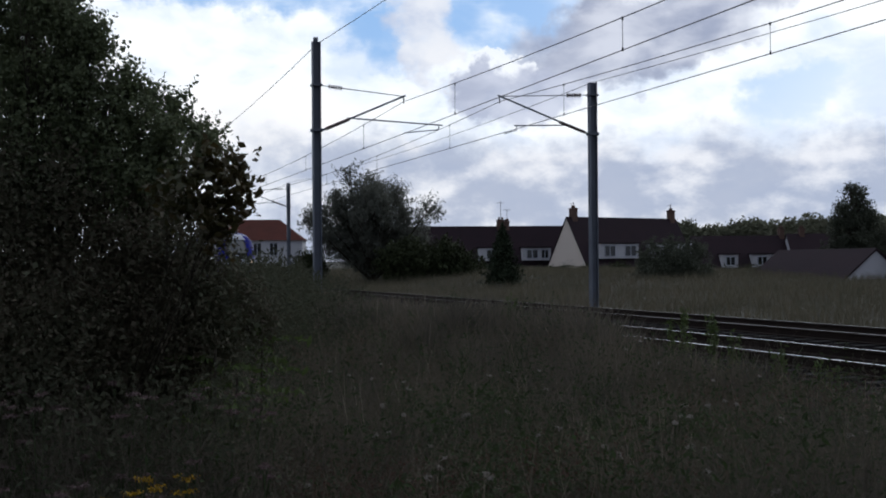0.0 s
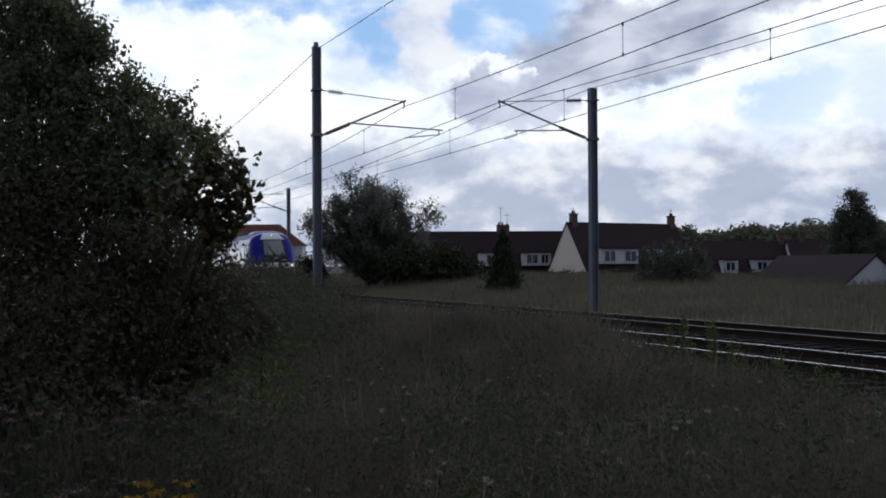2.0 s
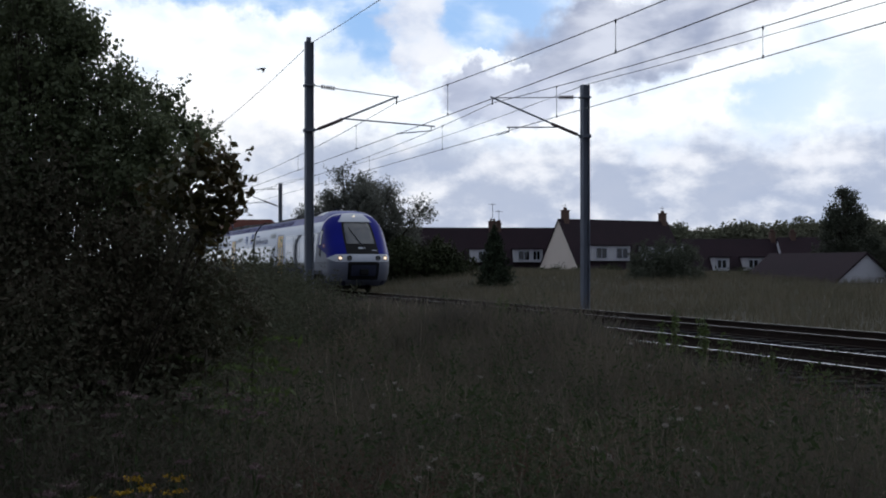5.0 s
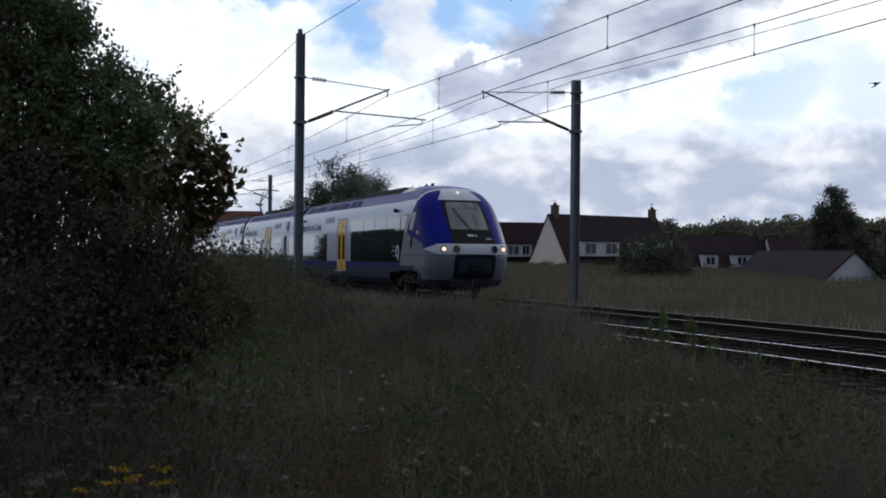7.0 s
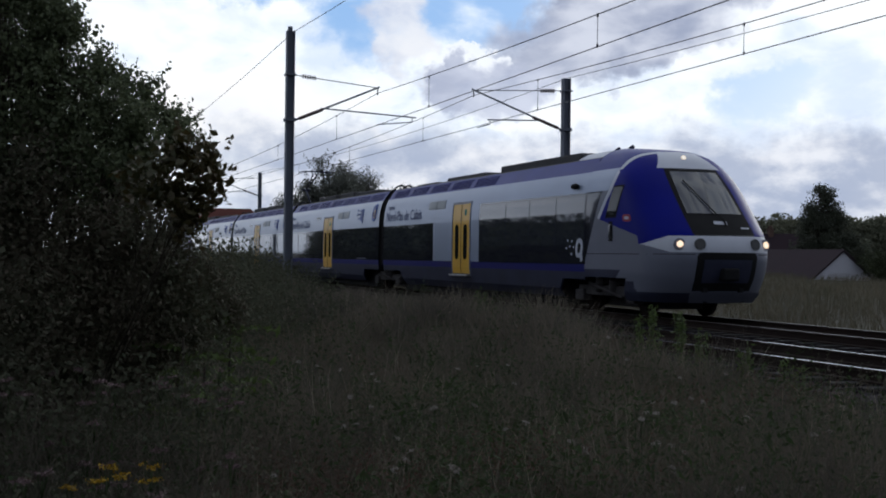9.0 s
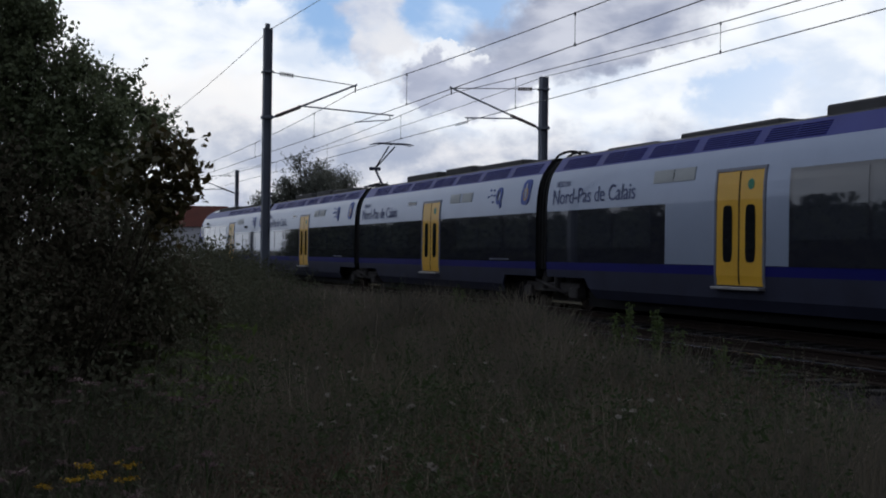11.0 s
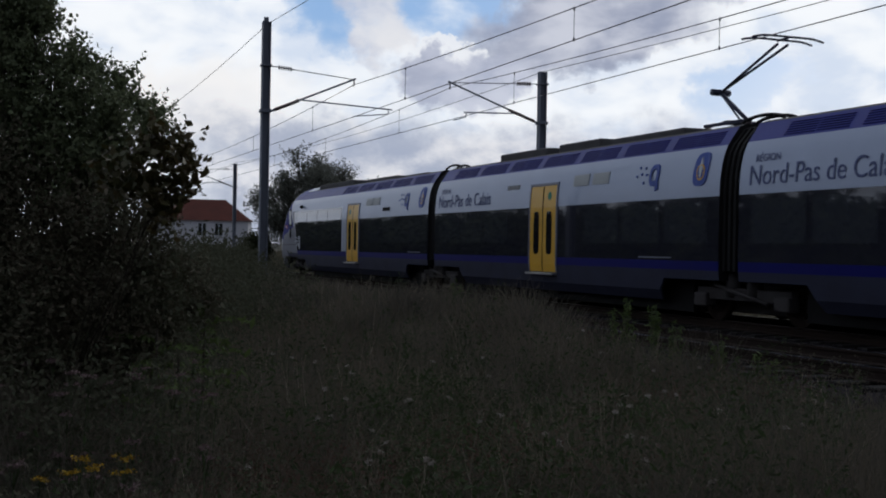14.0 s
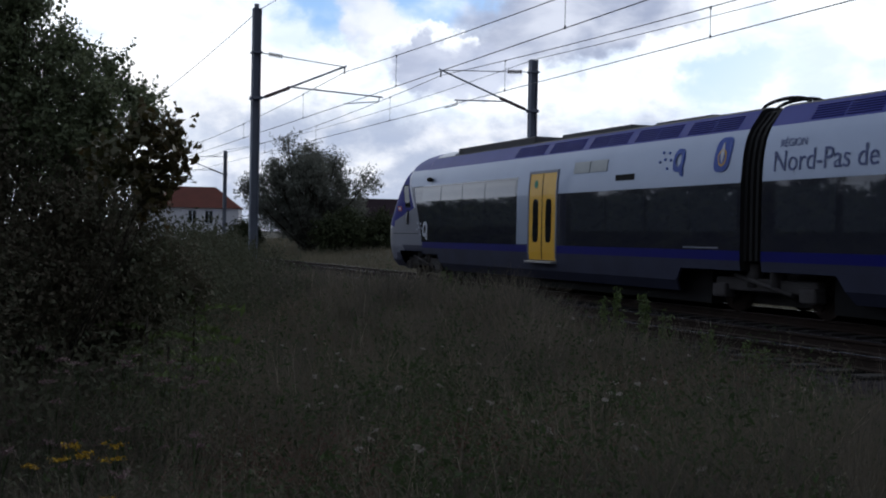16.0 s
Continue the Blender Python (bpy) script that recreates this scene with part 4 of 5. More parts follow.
# added black boxes block the light under the cars, where only shade shows
for s0, s1 in ((5.4, 19.0), (22.6, 35.0), (38.6, 51.0), (54.6, LENGTH - 5.4)):
    part("underfloor_blocker", boxes((-s1, -s0, -1.05, 1.05, 0.13, 0.9)), M_RUBBER, train)
bogie(train, LENGTH - 3.3)
pantograph(train, END + MID + 1.6)
for car, s in ((front, END - 0.60), (second, MID - 0.60), (third, MID - 0.60)):
    lettering(car, "R\u00c9GION", s - 0.15, 2.98, 0.20, M_LETTER, 10)
    lettering(car, "Nord-Pas de Calais", s, 2.56, 0.52, M_LETTER, 4)
    bm = bmesh.new()
    skin(bm, s - 5.9, s - 5.1, 2.90, 3.02, -1, 0.006, 0.01)
    part("destination_display", bm, M_PANE, car)
for car, s in ((second, 1.0), (third, 1.0)):
    emblem(car, s, 2.95)
    ring_mark(car, s + 1.75, 2.92, 0.42, M_EMBLEM)
    bm = bmesh.new()
    skin(bm, s + 1.0, s + 2.3, 1.20, 1.23, -1, 0.006, 0.008)
    part("small_text_bar", bm, M_GREY, car)
# the rear car faces the other way, so its meadow side is its other side
emblem(rear, END - 0.95, 2.95, 1)
ring_mark(rear, END - 2.45, 2.92, 0.42, M_EMBLEM, 1)
bm = bmesh.new()
skin(bm, 18.6, 19.8, 1.19, 1.22, 1, 0.006, 0.008)
part("small_text_bar", bm, M_GREY, rear)
bm = bmesh.new()
skin(bm, 15.86, 16.66, 2.60, 2.73, 1, 0.008, 0.012)
part("destination_display", bm, M_RUBBER, rear)
ring_mark(front, 4.12, 1.55, 0.42, M_WHITE)
ring_mark(rear, 4.12, 1.55, 0.42, M_WHITE, 1)

# ---------------------------------------------------------------- houses beyond the line


def house(name_label, origin, turn, length, depth, eave, ridge, wall, roof, dormers=(), chimneys=(), hipped=0.0, base=-4.0, gable=None, category="house", wall_windows=()):
    """A house with its ridge along local x; dormers: (x0, x1, sill, head, window spans) in the roof slope that faces -y."""
    h = new("house")
    h.matrix_world = pose(*origin, 0, 0, turn)
    tagged(h, name_label, category, group="houses beyond the railway")
    d = depth / 2
    bm = bmesh.new()
    prism([(-d, base), (d, base), (d, eave), (0, ridge - 0.12), (-d, eave)] if not hipped else [(-d, base), (d, base), (d, eave), (-d, eave)], 0, length, bm)
    part("wall", bm, gable or wall, h)
    o = 0.35
    k = (ridge - eave) / d
    bm = bmesh.new()
    if hipped:
        v = [bm.verts.new(p) for p in ((-o, -d - o, eave - o * k), (length + o, -d - o, eave - o * k), (length + o, d + o, eave - o * k), (-o, d + o, eave - o * k), (hipped, 0, ridge), (length - hipped, 0, ridge))]
        for f in ((0, 1, 5, 4), (1, 2, 5), (2, 3, 4, 5), (3, 0, 4), (3, 2, 1, 0)):
            bm.faces.new([v[i] for i in f])
        bmesh.ops.recalc_face_normals(bm, faces=bm.faces)
    else:
        t = 0.14
        prism([(-d - o, eave - o * k), (0, ridge), (d + o, eave - o * k), (d + o, eave - o * k - t), (0, ridge - t), (-d - o, eave - o * k - t)], -0.12, length + 0.12, bm)
    part("roof", bm, roof, h)
    for x0, x1, lo, hi, spans in dormers:
        yf = -d - 0.05
        bm = bmesh.new()
        box(bm, x0, x1, yf, 0, lo, hi)
        dm = part("dormer", bm, M_WALLWHITE, h)
        part("dormer_roof", boxes((x0 - 0.15, x1 + 0.15, yf - 0.2, 0, hi + 0.004, hi + 0.12)), roof, dm)
        for a, b in spans:
            part("window", boxes((a, b, yf - 0.03, yf + 0.05, lo + 0.25, hi - 0.2)), M_PANE, dm)
            c, z0, z1 = (a + b) / 2, lo + 0.25, hi - 0.2
            part("window_frame", boxes((c - 0.04, c + 0.04, yf - 0.06, yf - 0.031, z0, z1), (a, a + 0.06, yf - 0.06, yf - 0.031, z0, z1), (b - 0.06, b, yf - 0.06, yf - 0.031, z0, z1), (a, b, yf - 0.065, yf - 0.032, z1 - 0.06, z1 + 0.02), (a, b, yf - 0.065, yf - 0.032, z0 - 0.03, z0 + 0.05)), M_WHITE, dm)
    for a, b, z0, z1 in wall_windows:
        w = part("window", boxes((a, b, -d - 0.02, -d + 0.05, z0, z1)), M_PANE, h)
        part("window_frame", boxes(((a + b) / 2 - 0.04, (a + b) / 2 + 0.04, -d - 0.05, -d - 0.021, z0, z1), (a - 0.08, b + 0.08, -d - 0.06, -d - 0.022, z0 - 0.1, z0)), M_WHITE, w)
    for x, w, hgt, antenna in chimneys:
        bm = boxes((x - w / 2, x + w / 2, -0.35, 0.35, ridge - 0.8, ridge + hgt), (x - w / 2 - 0.06, x + w / 2 + 0.06, -0.41, 0.41, ridge + hgt - 0.12, ridge + hgt))
        ch = part("chimney", bm, M_BRICK, h)
        for j in (-0.2, 0.2):
            part("chimney_pot", tubes(((x + j * w, 0, ridge + hgt), (x + j * w, 0, ridge + hgt + 0.3), 0.12)), M_BRICK, ch)
        if antenna:
            z = ridge + hgt + antenna
            part("antenna", tubes(((x, 0, ridge + hgt), (x, 0, z), 0.03), ((x - 0.5, 0, z - 0.2), (x + 0.5, 0.3, z - 0.2), 0.025), ((x - 0.2, -0.3, z - 0.2), (x + 0.1, 0.4, z - 0.2), 0.02)), M_WIRE, ch)
    return h


house("white-gabled house with a steep brown roof and dormer windows", (-127.7, 57.3, 0), 107, 17.6, 6.8, 0.7, 6.3, M_PLASTER, M_TILE,
      dormers=[(2.0, 8.0, 1.45, 3.15, ((2.6, 4.3), (5.8, 7.6))), (10.6, 17.0, 1.45, 3.15, ((12.0, 13.5), (15.2, 16.6)))], chimneys=[(1.0, 0.7, 1.0, 0.7), (16.9, 0.7, 1.0, 0.8)])
house("long brown-roofed row house with white dormers and antennas", (-143.8, 42.5, 0), 76, 24, 7.0, 0.3, 5.6, M_WALLWHITE, M_TILE,
      dormers=[(9.0, 11.3, 1.3, 2.85, ((9.9, 11.0),)), (14.3, 17.8, 1.3, 2.85, ((14.8, 16.2), (16.6, 17.5)))], chimneys=[(12.1, 1.0, 0.8, 2.3), (12.9, 0.5, 0.6, 1.6)])
house("low brown-roofed house with two white dormers", (-112.7, 64.8, 0), 75, 15, 6.5, 0.0, 3.75, M_WALLWHITE, M_TILE,
      dormers=[(2.4, 4.0, 0.4, 1.75, ((2.7, 3.7),)), (5.6, 7.7, 0.4, 1.75, ((6.0, 7.0),))], chimneys=[(9.6, 0.5, 0.7, 0)])
house("brown-tiled cottage beside the low house", (-109.0, 74.0, 0), 72, 7, 7.0, 0.2, 3.9, M_WALLWHITE, M_TILE, chimneys=[(1.5, 0.5, 0.5, 0)])
house("low shed with brown roof and white gable end", (-75.02, 50.27, 0), -5, 12.0, 4.8, -0.05, 1.93, M_WALLWHITE, M_TILE, base=-1.5, category="shed")
house("white two-storey house with a hipped red tile roof", (-169.8, 22.2, 0), 75, 13, 8.5, 4.5, 7.25, M_WALLWHITE, M_TILERED, hipped=3.4,
      wall_windows=[(6.4, 7.4, 2.3, 3.9), (8.6, 9.6, 2.3, 3.9), (6.4, 7.4, -0.6, 1.0), (8.6, 9.6, -0.6, 1.0)])

# ---------------------------------------------------------------- trees and shrubs


def twig_cloud(clumps, per_area, twig=0.09, leaves_per_twig=14, hollow=0.35):
    """Places for leaves: twigs spread through round clumps (x, y, z, radius), leaves gathered round each twig."""
    out = []
    for x, y, z, r in clumps:
        k = max(6, int(per_area * r * r))
        d = rng.normal(size=(k, 3))
        d /= np.linalg.norm(d, axis=1)[:, None]
        rad = r * (hollow + (1.12 - hollow) * rng.uniform(0, 1, k) ** 0.6)
        c = np.array([x, y, z]) + d * rad[:, None]
        way = d + rng.normal(size=(k, 3)) * 0.5
        way /= np.linalg.norm(way, axis=1)[:, None]
        t = rng.uniform(-1, 1, (k, leaves_per_twig, 1)) * twig * 2.2
        out.append((c[:, None] + way[:, None] * t + rng.normal(size=(k, leaves_per_twig, 3)) * twig * 0.45).reshape(-1, 3))
    return np.concatenate(out)


def shoots(clumps, n, length, gap=0.028):
    """Places for leaves along thin shoots that stand out of the clumps."""
    out = []
    for _ in range(n):
        x, y, z, r = random.choice(clumps)
        d = Vector((random.gauss(0, 0.7), random.gauss(0, 0.7), random.uniform(0.0, 1.1))).normalized()
        p = Vector((x, y, z)) + d * r * 0.8
        way = (d + Vector((random.gauss(0, 0.3), random.gauss(0, 0.3), 0.4))).normalized()
        step, wide = max(gap, length * 0.05), max(0.018, length * 0.05)
        for k in range(int(length * random.uniform(0.5, 1.0) / step)):
            out.append(p + way * step * k + Vector((random.gauss(0, wide), random.gauss(0, wide), random.gauss(0, wide))))
    return np.array(out)


def limbs(base, clumps, r0, lean=0.35):
    bm = bmesh.new()
    base = Vector(base)
    for x, y, z, r in clumps:
        end = Vector((x, y, z))
        a = base + Vector((random.uniform(-1, 1) * r0, random.uniform(-1, 1) * r0, 0))
        b = a.lerp(end, 0.45) + Vector((random.uniform(-1, 1), random.uniform(-1, 1), 0.5)) * r * lean
        tube(bm, a, b, r0 * 0.55, r0 * 0.32, sides=7)
        tube(bm, b, end, r0 * 0.32, r0 * 0.08, sides=6)
        for _ in range(4):
            e = end + Vector((random.uniform(-1, 1), random.uniform(-1, 1), random.uniform(-0.3, 1))) * r * 0.9
            tube(bm, b.lerp(end, 0.6), e, r0 * 0.12, r0 * 0.03, sides=5)
    return bm


def tree(name, label, base, clumps, leaf, size, per_area, r0, twig, ratio=0.55, category="tree", shoot=(0, 0.3), core=0.0, lpt=14, group=""):
    t = new(name)
    t.location = base
    tagged(t, label, category, group)
    local = [(x - base[0], y - base[1], z - base[2], r) for x, y, z, r in clumps]
    part("trunk", limbs((0, 0, -0.1), local, r0), M_BARK, t)
    v, f = leaves(twig_cloud(local, per_area, twig, lpt), size, ratio)
    soup("crown", v, f, leaf, t)
    if core:
        v, f = leaves(np.concatenate([np.array([x, y, z]) + rng.normal(0, 0.42, (int((160 / core) * r ** 1.5), 3)) * r for x, y, z, r in local]), core, 0.8)
        tagged(soup("inner_foliage", v, f, leaf, t), kind="stuff")
    if shoot[0]:
        v, f = leaves(shoots(local, shoot[0], shoot[1]), size, ratio)
        soup("shoot_foliage", v, f, leaf, t)
    return t


def loosened(clumps, count, share, spread=0.75):
    """Each clump broken into smaller tufts with gaps between them."""
    out = []
    for x, y, z, r in clumps:
        for _ in range(count):
            d = Vector((random.gauss(0, 1), random.gauss(0, 1), random.gauss(0, 1))).normalized() * r * spread * random.uniform(0.3, 1.1)
            out.append((x + d.x, y + d.y, z + d.z, r * share * random.uniform(0.6, 1.3)))
    return out


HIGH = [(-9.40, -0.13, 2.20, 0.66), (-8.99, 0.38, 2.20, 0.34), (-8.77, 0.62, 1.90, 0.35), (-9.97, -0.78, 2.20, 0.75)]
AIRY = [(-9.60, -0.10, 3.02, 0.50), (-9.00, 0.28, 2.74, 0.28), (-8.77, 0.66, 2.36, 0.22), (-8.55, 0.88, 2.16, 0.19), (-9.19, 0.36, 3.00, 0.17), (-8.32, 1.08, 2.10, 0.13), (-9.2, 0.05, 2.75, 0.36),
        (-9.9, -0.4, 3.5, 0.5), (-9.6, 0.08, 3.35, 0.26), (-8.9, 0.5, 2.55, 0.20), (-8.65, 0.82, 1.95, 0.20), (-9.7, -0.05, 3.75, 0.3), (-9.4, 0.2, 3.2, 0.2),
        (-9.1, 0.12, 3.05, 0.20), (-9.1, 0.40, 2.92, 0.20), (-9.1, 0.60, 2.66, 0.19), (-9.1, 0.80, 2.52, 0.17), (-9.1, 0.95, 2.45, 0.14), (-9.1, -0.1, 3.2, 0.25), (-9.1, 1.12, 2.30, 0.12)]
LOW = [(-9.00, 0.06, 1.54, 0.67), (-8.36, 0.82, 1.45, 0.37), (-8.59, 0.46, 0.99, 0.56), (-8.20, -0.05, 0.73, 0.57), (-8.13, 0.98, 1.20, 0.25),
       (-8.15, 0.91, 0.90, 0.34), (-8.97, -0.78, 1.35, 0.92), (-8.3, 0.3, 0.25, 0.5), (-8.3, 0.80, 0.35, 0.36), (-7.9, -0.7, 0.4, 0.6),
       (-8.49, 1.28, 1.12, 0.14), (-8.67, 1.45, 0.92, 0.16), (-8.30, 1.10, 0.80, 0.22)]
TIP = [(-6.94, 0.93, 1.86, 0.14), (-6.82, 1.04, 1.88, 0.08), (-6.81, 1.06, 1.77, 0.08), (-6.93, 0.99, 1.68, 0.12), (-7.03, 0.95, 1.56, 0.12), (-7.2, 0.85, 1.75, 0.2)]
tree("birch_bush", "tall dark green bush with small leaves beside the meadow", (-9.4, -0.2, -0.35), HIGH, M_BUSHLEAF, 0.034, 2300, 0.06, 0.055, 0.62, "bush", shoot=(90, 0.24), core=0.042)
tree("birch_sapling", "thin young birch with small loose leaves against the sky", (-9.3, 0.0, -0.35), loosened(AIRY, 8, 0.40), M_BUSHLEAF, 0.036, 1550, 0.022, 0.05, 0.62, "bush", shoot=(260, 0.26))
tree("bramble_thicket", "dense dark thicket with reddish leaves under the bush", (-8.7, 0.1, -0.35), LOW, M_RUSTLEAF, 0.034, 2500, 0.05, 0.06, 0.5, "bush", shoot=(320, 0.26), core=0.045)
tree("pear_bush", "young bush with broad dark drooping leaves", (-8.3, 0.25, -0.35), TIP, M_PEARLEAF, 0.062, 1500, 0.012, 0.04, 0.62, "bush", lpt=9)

# round grey-green tree beyond the line, with hedge and conifer
ROUND = []
while len(ROUND) < 74:
    d = Vector((random.gauss(0, 1), random.gauss(0, 1), random.gauss(0, 1))).normalized() * random.uniform(0.15, 1.0) ** 0.5
    turn = math.atan2(d.z, d.y)
    knob = 1 + 0.10 * math.sin(4 * turn + 0.6) + 0.12 * math.sin(9 * turn + 2.0)
    ROUND.append((-88.8 + 2.6 * d.x, 23.7 + 5.5 * d.y * knob, 4.6 + 3.5 * d.z * knob, random.uniform(0.45, 0.95)))
ROUND += [(-88.8, 23.9 + 1.1 * k, 1.2 + 0.5 * abs(k), 1.2) for k in range(-3, 4)]
tree("round_tree", "round grey-green willow-like tree behind the far track", (-88.8, 23.9, 0.0), ROUND, M_HAZYLEAF, 0.21, 85, 0.22, 0.22, 0.4, shoot=(330, 1.3))
HEDGE = [(-84.5 + random.uniform(-1, 1), 24.5 + 0.62 * k, 1.1 + 0.5 * math.sin(k * 1.3), 1.25) for k in range(9)]
tree("dark_hedge_bush", "low dark bush beside the round tree", (-84.0, 27.0, 0.0), HEDGE, M_HEDGE, 0.26, 110, 0.12, 0.22, 0.5, "bush")


def conifer(label, base, height, width, leaf, size, n):
    t = new("conifer_tree")
    t.location = base
    tagged(t, label, "tree")
    part("trunk", tubes(((0, 0, 0), (0, 0, height * 0.95), 0.10)), M_BARK, t)
    u = rng.uniform(0, 1, n) ** 0.75
    a = rng.uniform(0, 2 * math.pi, n)
    tier = (1 - 0.42 * ((u * 8 + 0.5 * np.sin(a * 3)) % 1)) * (1 + 0.22 * np.sin(a * 5 + u * 11))
    r = width / 2 * (1 - (1 - u)) ** 0.8 * tier * rng.uniform(0.55, 1.1, n)
    c = np.stack([np.cos(a) * r, np.sin(a) * r, height * (1 - u) + rng.normal(0, 0.05, n)], 1)
    v, f = leaves(c, size, 0.35, 0.6)
    soup("crown", v, f, leaf, t)


conifer("small dark conifer in the rough grass beyond the line", (-65.3, 25.25, 0.0), 3.45, 2.5, M_NEEDLE, 0.22, 5200)
SHRUB = [(-69.9 + random.uniform(-1, 1), 38.6 + 0.55 * k, 0.7 + 0.5 * math.cos(k * 0.8), 0.85) for k in range(-3, 5)] + [(-70, 38.6, 1.8, 0.6), (-69.6, 39.6, 1.6, 0.6), (-70.2, 37.6, 2.1, 0.45), (-70, 38.9, 2.35, 0.45), (-69.5, 40.2, 2.1, 0.5), (-69.8, 40.9, 1.7, 0.5), (-70.1, 36.9, 1.5, 0.5)]
tree("garden_shrub", "loose grey-green shrub in front of the houses", (-69.9, 38.7, 0.0), SHRUB, M_TREELEAF, 0.16, 150, 0.06, 0.18, 0.5, "bush")
TALL = [(-95.8, 72.3 + 2.3 * u, 0.6 + 7.0 * w, r) for u, w, r in ((0, 1.0, 0.6), (0.2, 0.86, 0.9), (-0.35, 0.75, 0.9), (0.5, 0.7, 1.0), (-0.1, 0.6, 1.2), (-0.7, 0.5, 1.1), (0.75, 0.45, 1.2), (0.1, 0.35, 1.4), (-0.8, 0.22, 1.3), (0.9, 0.2, 1.3), (0, 0.1, 1.4), (1.6, 0.35, 0.8), (1.9, 0.15, 1.0))]
tree("tall_tree", "tall dark tree among the house gardens", (-95.8, 72.3, 0.0), loosened(TALL, 7, 0.5, 0.9), M_TREELEAF, 0.24, 75, 0.2, 0.26, 0.42, shoot=(120, 1.0))
EDGE = [(-62.0, 51.5 + 0.7 * k, 0.3 + 0.35 * (k % 3), 0.9) for k in range(-1, 5)]
tree("edge_bush", "dark bush beside the white-gabled shed", (-62.0, 53.0, 0.0), EDGE, M_HEDGE, 0.14, 170, 0.06, 0.16, 0.5, "bush")
WEEDS = [(-13.5 - 1.5 * k + random.uniform(-0.4, 0.4), 2.75 + 0.33 * k + random.uniform(-0.9, 0.9), 0.40 + random.uniform(-0.12, 0.14), random.uniform(0.46, 0.66)) for k in range(16)]
WEEDS += [(-16.0 - 1.1 * k, (16.0 + 1.1 * k) * random.uniform(0.150, 0.205), 0.80 + random.uniform(-0.16, 0.10), random.uniform(0.5, 0.68)) for k in range(14)]
tree("nettle_patch", "tall dense green weeds between the bush and the mast", (-22.0, 4.6, -0.2), WEEDS, M_NETTLE, 0.07, 190, 0.015, 0.10, 0.4, "weeds", shoot=(160, 0.4))
MAST_BUSH = [(-92.0 + 0.5 * k, 19.2 + 0.4 * (k % 2), 0.6 + 0.3 * (k % 3), 0.9) for k in range(6)]
tree("line_side_bush", "dark low bush beside the far mast", (-91.0, 19.4, -0.2), MAST_BUSH, M_HEDGE, 0.2, 150, 0.06, 0.18, 0.5, "bush")
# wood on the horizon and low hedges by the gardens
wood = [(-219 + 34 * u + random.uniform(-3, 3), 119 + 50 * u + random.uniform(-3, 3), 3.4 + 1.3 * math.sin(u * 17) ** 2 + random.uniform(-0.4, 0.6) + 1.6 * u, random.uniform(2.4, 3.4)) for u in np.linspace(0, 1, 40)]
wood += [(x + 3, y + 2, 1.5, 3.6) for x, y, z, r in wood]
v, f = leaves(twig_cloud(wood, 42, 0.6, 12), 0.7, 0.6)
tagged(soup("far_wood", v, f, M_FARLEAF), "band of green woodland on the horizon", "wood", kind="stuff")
low = [(-108 + 40 * u + random.uniform(-2, 2), 40 + 26 * u + random.uniform(-2, 2), -0.1 + random.uniform(-0.2, 0.3), random.uniform(0.6, 0.9)) for u in np.linspace(0, 1, 46)]
v, f = leaves(twig_cloud(low, 120, 0.2, 12), 0.22, 0.5)
tagged(soup("garden_hedge", v, f, M_HEDGE), "low dark garden hedges in front of the houses", "hedge", kind="stuff")

# thicket that closes the meadow behind and beside the viewer
row = [(x + random.uniform(-1.5, 1.5), -8.5 - 0.02 * abs(x + 10) + random.uniform(-1.5, 1.0), random.uniform(0.9, 2.5), random.uniform(1.5, 2.1)) for x in np.linspace(-150, 22, 150)]
row += [(random.uniform(7, 10), y, random.uniform(0.8, 2.4), 1.8) for y in np.linspace(-9, 6, 12)]
v, f = leaves(twig_cloud(row, 26, 0.4, 14, 0.2), 0.5, 0.6)
tagged(soup("meadow_edge_thicket", v, f, M_HEDGE), "dark thicket of bushes along the meadow's edge", "thicket", kind="stuff")

# ---------------------------------------------------------------- grass and flowers


def blades(x, y, height, width, lean=0.35):
    """Curved tapering blades rooted on the ground."""
    n = len(x)
    z = terrain(x, y)
    a = rng.uniform(0, 2 * math.pi, n)
    side = np.stack([np.cos(a), np.sin(a), np.zeros(n)], 1) * (width / 2)[:, None]
    b = rng.uniform(0, 2 * math.pi, n)
    bend = np.stack([np.cos(b), np.sin(b), np.zeros(n)], 1) * (height * rng.uniform(0.05, lean * 2, n))[:, None]
    root = np.stack([x, y, z - 0.03], 1)
    up = np.array([0, 0, 1.0]) * height[:, None]
    mid, tip = root + up * 0.55 + bend * 0.3, root + up * rng.uniform(0.85, 1.0, n)[:, None] + bend
    v = np.stack([root - side, root + side, mid + side * 0.8, mid - side * 0.8, tip + side * 0.15, tip - side * 0.15], 1).reshape(-1, 3)
    k = np.arange(n)[:, None] * 6
    return v, np.concatenate([k + [0, 1, 2, 3], k + [3, 2, 4, 5]], 1).reshape(-1, 4)


def fan(n, r0, r1, a0=44.0, a1=99.0, power=1.0):
    """Points of the meadow, denser near its viewing edge."""
    r = np.exp(rng.uniform(math.log(r0), math.log(r1), n)) if power == 1.0 else rng.uniform(r0, r1, n)
    a = np.radians(rng.uniform(a0, a1, n))
    return -np.sin(a) * r, np.cos(a) * r, r


def patch(x, y):
    """Where the meadow grows taller and drier: 0 to 1."""
    return np.clip(0.5 + 0.35 * np.sin(x * 0.55 + 0.7) * np.cos(y * 0.8 - 0.4) + 0.25 * np.sin(x * 1.7 + y * 1.1) + 0.12 * np.sin(x * 4 + 2 * y), 0, 1)


